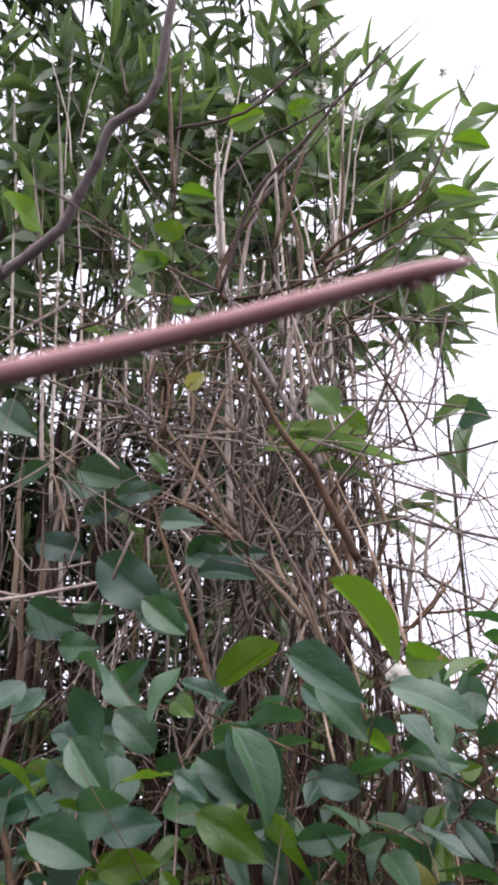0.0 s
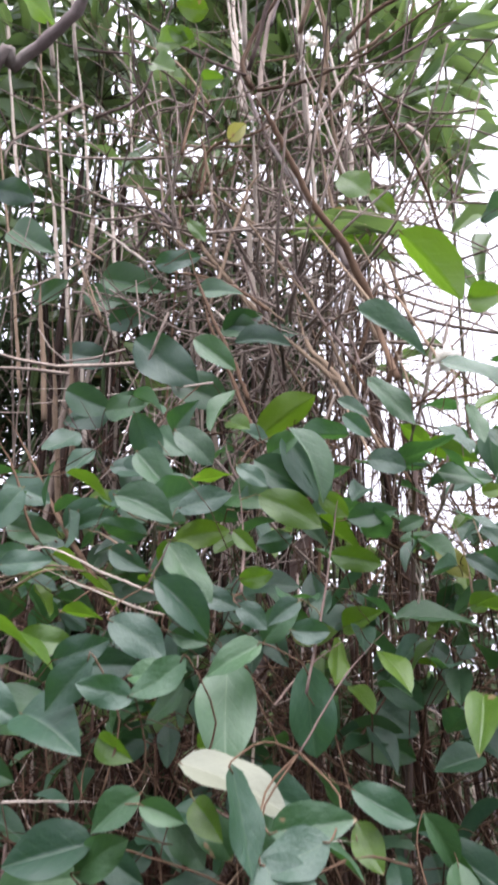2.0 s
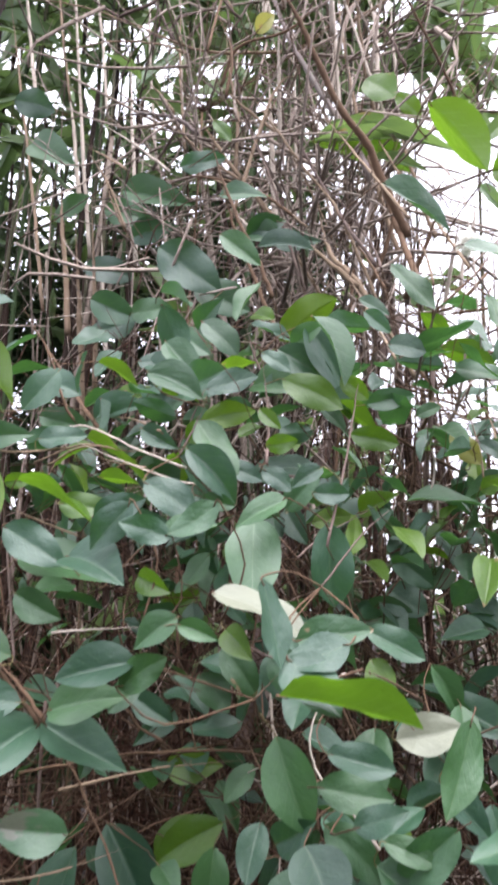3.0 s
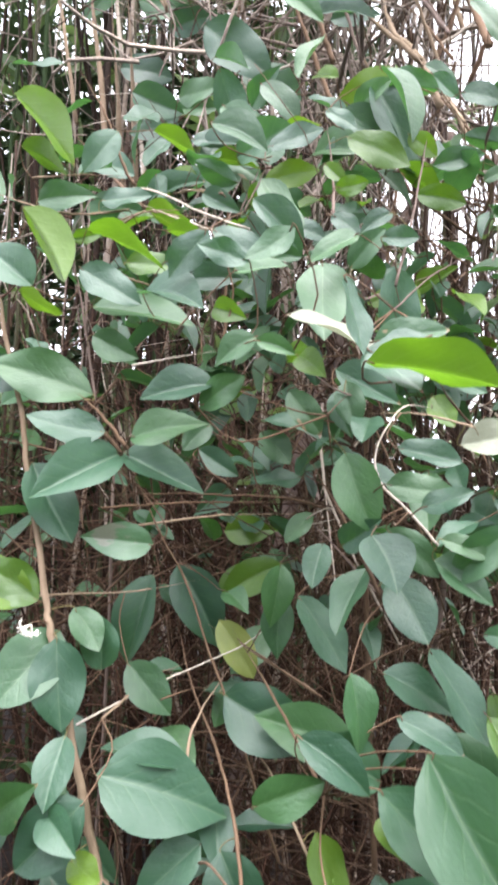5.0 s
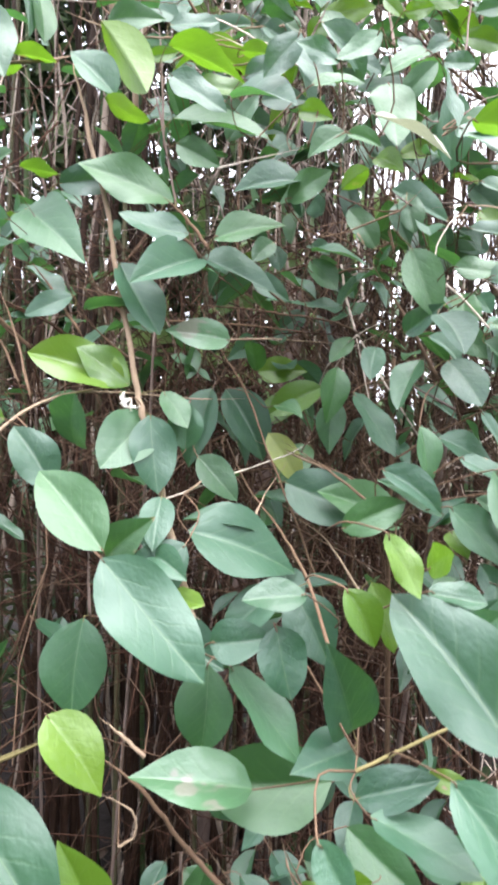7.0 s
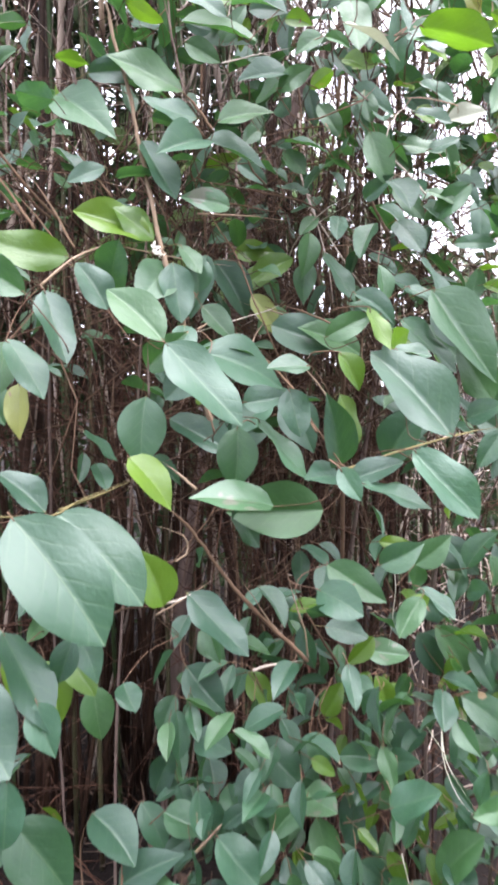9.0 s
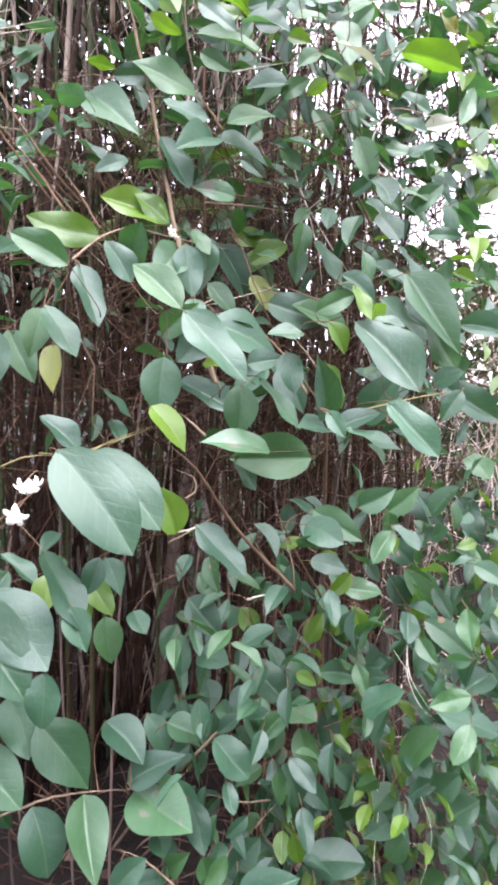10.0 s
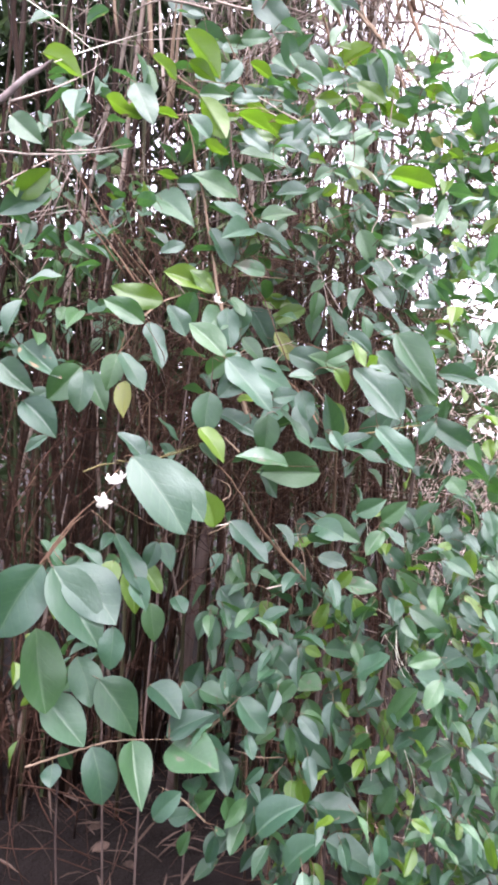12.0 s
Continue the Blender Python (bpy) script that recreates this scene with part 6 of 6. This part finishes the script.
leaf("green", 0.061, 0.119, 1.555, -92, -42, -179, 40, 23)
leaf("green", 0.009, 0.143, 1.523, -20, 40, -135, 60, 35)
leaf("fresh", -0.032, 0.211, 1.570, -21, 70, -109, 46, 24)
leaf("green", -0.013, 0.434, 1.747, 115, 81, 20, 48, 32)
leaf("green", 0.006, 0.355, 1.741, -71, -9, -171, 33, 23)
leaf("green", -0.060, 0.340, 1.678, 56, 55, -55, 51, 26)
leaf("fresh", 0.289, 0.267, 1.718, 31, 18, 132, 33, 17)
leaf("green", 0.216, 0.348, 1.800, -57, 55, -132, 37, 19)
leaf("green", 0.260, 0.292, 1.654, 80, 69, -23, 23, 14)
leaf("fresh", 0.316, 0.323, 1.592, 73, 77, -62, 28, 18)
leaf("fresh", 0.353, 0.384, 1.705, 72, 78, -26, 22, 17)
leaf("fresh", 0.161, 0.039, 1.453, -11, -21, -84, 64, 33)
leaf("pale_leaf", 0.112, 0.123, 1.499, -25, 29, -93, 66, 34)
leaf("green", 0.203, 0.420, 1.487, -66, 66, -150, 74, 42)
leaf("green", 0.162, 0.076, 1.467, -42, 25, -147, 41, 30)
leaf("green", -0.041, 0.147, 1.545, -63, 55, -141, 53, 28)
leaf("green", 0.088, 0.116, 1.532, 76, -74, 36, 34, 18)
leaf("green", 0.067, 0.166, 1.542, 9, 48, -85, 40, 20)
leaf("green", -0.006, 0.162, 1.423, 28, 62, -68, 58, 30)
leaf("green", 0.053, 0.133, 1.442, 86, 59, -14, 38, 22)
leaf("green", 0.179, 0.111, 1.415, -19, 50, -103, 38, 19)
leaf("green", 0.205, 0.163, 1.344, -49, 39, -120, 48, 31)
leaf("green", 0.165, 0.138, 1.361, -47, 12, -161, 41, 35)
leaf("pale_leaf", 0.218, 0.135, 1.418, 32, 65, -65, 38, 23)
leaf("green", 0.248, 0.191, 1.383, -68, 38, -138, 45, 23)
leaf("green", 0.236, 0.365, 1.538, -87, 53, -170, 50, 28)
leaf("fresh", 0.235, 0.291, 2.516, 159, 44, 64, 34, 23)
leaf("fresh", 0.151, 0.296, 2.511, 166, 45, 72, 54, 36)
leaf("fresh", 0.014, 0.346, 2.324, -117, 54, 123, 61, 34)
leaf("fresh", 0.014, 0.328, 2.268, -86, 45, 161, 53, 29)
leaf("fresh", 0.446, 0.309, 2.438, -155, 45, 115, 51, 27)
leaf("green", 0.449, 0.539, 2.155, -71, 55, 133, 67, 46)
leaf("green", -0.195, 0.646, 2.148, -115, 74, 160, 92, 52)
leaf("green", 0.009, 0.476, 1.897, -83, 65, -162, 81, 55)
leaf("green", 0.085, 0.421, 1.933, -74, 67, 177, 58, 35)
leaf("fresh", 0.115, 0.286, 1.760, -39, 43, -160, 32, 21)
leaf("green", 0.150, 0.286, 1.725, 114, 73, -12, 41, 23)
leaf("green", 0.139, 0.272, 1.717, -72, 58, -145, 62, 32)
leaf("green", 0.234, 0.236, 1.701, -46, 72, -130, 32, 24)
leaf("green", 0.082, 0.229, 1.666, 36, 75, -61, 47, 26)
leaf("green", 0.042, 0.195, 1.671, -49, 59, -124, 49, 32)
leaf("green", -0.015, 0.336, 1.738, -27, 77, -115, 49, 26)
leaf("fresh", -0.048, 0.355, 1.687, 43, 57, -66, 61, 31)
leaf("green", 0.288, 0.181, 1.755, -32, 46, -105, 62, 32)
leaf("green", -0.011, 0.359, 1.720, -51, 11, -147, 59, 43)
leaf("green", 0.059, 0.302, 1.718, -53, 4, -151, 50, 39)
leaf("fresh", -0.197, 0.104, 0.902, -61, -9, 175, 51, 33)
leaf("fresh", -0.178, 0.102, 0.888, -59, 7, -155, 63, 36)
leaf("fresh", -0.156, 0.102, 0.900, -46, 24, -151, 55, 29)
leaf("green", 0.299, 0.146, 1.044, -33, 20, -176, 50, 34)
leaf("green", 0.355, 0.188, 0.906, -31, -7, 132, 59, 34)
leaf("green", 0.267, 0.165, 0.960, 66, 25, -58, 51, 29)
leaf("green", 0.053, 0.221, 1.227, -36, 60, -136, 78, 49)
leaf("green", 0.172, 0.246, 1.735, -68, 13, -126, 70, 36)
leaf("green", 0.127, 0.250, 1.706, -75, 50, -162, 33, 17)
leaf("fresh", 0.195, 0.251, 1.679, -104, 45, 159, 30, 18)
leaf("green", 0.147, 0.186, 1.466, -82, 10, -170, 34, 22)
leaf("fresh", 0.208, 0.199, 1.456, -58, 30, 178, 32, 20)
leaf("green", 0.170, 0.128, 1.215, 40, -45, 79, 57, 31)
leaf("green", 0.194, 0.081, 1.474, -24, -43, 118, 37, 23)
leaf("green", 0.063, 0.135, 1.458, -22, -64, 124, 51, 29)
leaf("green", 0.093, 0.118, 1.485, -69, -52, 161, 32, 20)
leaf("green", 0.256, 0.270, 1.447, -87, 30, -154, 44, 22)
leaf("green", 0.159, 0.278, 1.693, -62, -57, 155, 43, 25)
leaf("fresh", 0.023, 0.330, 1.281, 56, 51, -33, 62, 35)
leaf("green", 0.192, 0.107, 1.380, 40, 58, -61, 31, 16)
leaf("green", 0.145, 0.167, 1.351, 82, 58, -47, 38, 21)
leaf("fresh", -0.186, 0.205, 1.678, -48, -26, -69, 55, 28)
leaf("fresh", -0.174, 0.164, 1.574, -12, -13, -90, 40, 21)
leaf("fresh", -0.095, 0.158, 1.534, -37, -35, -70, 42, 21)
leaf("fresh", -0.130, 0.214, 1.677, -37, -32, -72, 56, 28)
leaf("fresh", -0.048, 0.173, 1.582, -25, -6, -90, 75, 38)
leaf("fresh", -0.166, 0.161, 1.482, -12, -23, -88, 35, 18)
leaf("fresh", 0.139, 0.176, 1.603, 159, 70, 66, 24, 15)
leaf("green", -0.132, 0.608, 2.062, 149, 73, 54, 82, 44)
leaf("green", 0.088, 0.416, 1.926, 127, 71, 28, 52, 32)
leaf("green", 0.118, 0.460, 1.939, 169, 84, 77, 60, 31)
leaf("green", -0.051, 0.407, 1.829, -52, 83, -165, 62, 33)
leaf("green", 0.043, 0.361, 1.781, 148, 51, 16, 53, 27)
leaf("green", 0.067, 0.276, 1.751, -80, 49, -147, 47, 33)
leaf("green", 0.010, 0.360, 1.710, -49, -5, -168, 50, 41)
leaf("bamboo", 0.173, 0.432, 2.066, -154, 76, 114, 101, 16)
leaf("bamboo", 0.221, 0.453, 2.094, -95, 66, 168, 148, 16)
leaf("bamboo", 0.178, 0.471, 2.110, -132, 82, 136, 152, 16)
leaf("bamboo", 0.244, 0.455, 2.050, -93, 70, 171, 77, 16)
leaf("bamboo", 0.541, 0.920, 2.959, 168, 68, 80, 161, 47)
leaf("bamboo", 0.561, 0.922, 2.900, -99, 41, 153, 139, 34)
leaf("bamboo", 0.524, 0.922, 2.867, -105, 48, 150, 116, 31)
leaf("bamboo", 0.535, 0.924, 2.794, -98, 43, 156, 107, 30)
leaf("bamboo", 0.462, 0.826, 2.656, -77, 5, -178, 178, 40)
leaf("bamboo", 0.483, 0.641, 2.189, -69, -5, 147, 134, 27)
leaf("bamboo", 0.421, 0.638, 2.192, 76, 56, -7, 103, 28)
leaf("bamboo", 0.444, 0.739, 2.196, -78, 28, 177, 80, 23)
leaf("bamboo", 0.605, 0.818, 3.082, 104, 50, 25, 143, 41)

flower(0.291, 0.530, 2.919)
flower(0.363, 0.536, 2.832)
flower(-0.031, 0.520, 2.815)
flower(0.064, 0.528, 2.690)
flower(-0.198, 0.518, 2.679)
flower(0.326, 0.528, 3.026)
flower(0.013, 0.517, 2.993)
flower(0.532, 0.540, 2.927)
flower(0.328, 0.534, 2.849)
flower(0.436, 0.536, 2.928)
flower(0.289, 0.534, 2.797)
flower(0.069, 0.524, 2.826)
flower(0.219, 0.539, 2.530)
flower(0.276, 0.542, 2.508)
flower(0.109, 0.523, 2.925)
flower(0.302, 0.200, 1.770)
flower(-0.165, -0.095, 1.049)
flower(-0.182, -0.073, 1.016)
flower(-0.062, 0.132, 1.295, 0.006)
flower(0.094, 0.508, 2.728)
flower(0.299, 0.200, 1.768)


# ---- leaves deeper in the shrubs ----
def filler(kind, lo, hi, count, ln, lean):
    for i in range(count):
        p = [rng.uniform(a, b) for a, b in zip(lo, hi)]
        if -0.22 < p[0] < -0.07 and 0.45 < p[2] < 0.95:
            continue
        L = rng.uniform(*ln)
        leaf(kind, *p, rng.gauss(lean, 26), rng.gauss(0, 25), rng.gauss(180, 70), L, L * rng.uniform(0.42, 0.56), True)


filler("green", (0.03, 0.03, 0.34), (0.22, 0.28, 0.98), 200, (34, 50), -45)
filler("green", (0.22, -0.02, 0.30), (0.50, 0.26, 0.66), 330, (28, 44), -45)
filler("green", (0.22, -0.06, 0.66), (0.50, 0.26, 1.0), 280, (32, 48), -45)
filler("fresh", (0.08, 0.08, 0.36), (0.48, 0.28, 0.98), 120, (28, 42), -40)
filler("green", (-0.36, 0.08, 0.62), (0.02, 0.30, 0.96), 50, (40, 58), -40)
filler("green", (-0.45, 0.10, 1.0), (-0.06, 0.34, 1.44), 50, (40, 60), -35)
filler("green", (-0.02, 0.18, 1.0), (0.42, 0.36, 1.44), 70, (36, 55), -35)
filler("green", (0.22, 0.00, 0.98), (0.48, 0.34, 1.44), 100, (36, 55), -40)
filler("green", (0.40, 0.22, 0.25), (0.64, 0.50, 1.05), 170, (34, 50), -42)
filler("fresh", (0.20, 0.14, 1.0), (0.48, 0.34, 1.44), 30, (36, 55), -35)
filler("green", (-0.38, 0.24, 1.46), (0.40, 0.46, 1.80), 100, (40, 62), -35)
filler("fresh", (-0.30, 0.24, 1.46), (0.42, 0.42, 1.72), 24, (36, 55), -35)
filler("green", (-0.34, 0.26, 1.38), (0.46, 0.46, 1.72), 90, (44, 64), -30)
filler("green", (0.26, 0.24, 1.46), (0.50, 0.48, 1.80), 50, (40, 60), -35)
filler("fresh", (0.26, 0.26, 1.50), (0.50, 0.48, 1.80), 14, (36, 52), -35)
filler("green", (-0.62, 0.40, 1.16), (-0.24, 0.72, 1.66), 80, (46, 66), -30)
filler("green", (-0.08, 0.04, 0.44), (0.10, 0.26, 0.88), 120, (34, 52), -45)
filler("fresh", (-0.36, 0.10, 0.60), (-0.10, 0.26, 0.86), 26, (34, 48), -40)
filler("green", (-0.18, 0.30, 1.28), (0.40, 0.50, 1.74), 100, (44, 62), -35)
filler("green", (0.36, 0.36, 1.46), (0.64, 0.62, 1.84), 110, (40, 60), -40)
filler("green", (0.04, -0.10, 0.26), (0.55, 0.10, 0.66), 110, (30, 46), -45)
filler("fresh", (0.04, -0.08, 0.26), (0.55, 0.12, 0.72), 80, (26, 40), -40)

for where, (verts, faces) in REST.items():
    home = SHRUBS[where].location
    tagged(linked("leafstalk", [v - home for v in verts], faces, MAT["brown"], SHRUBS[where]), kind="stuff")
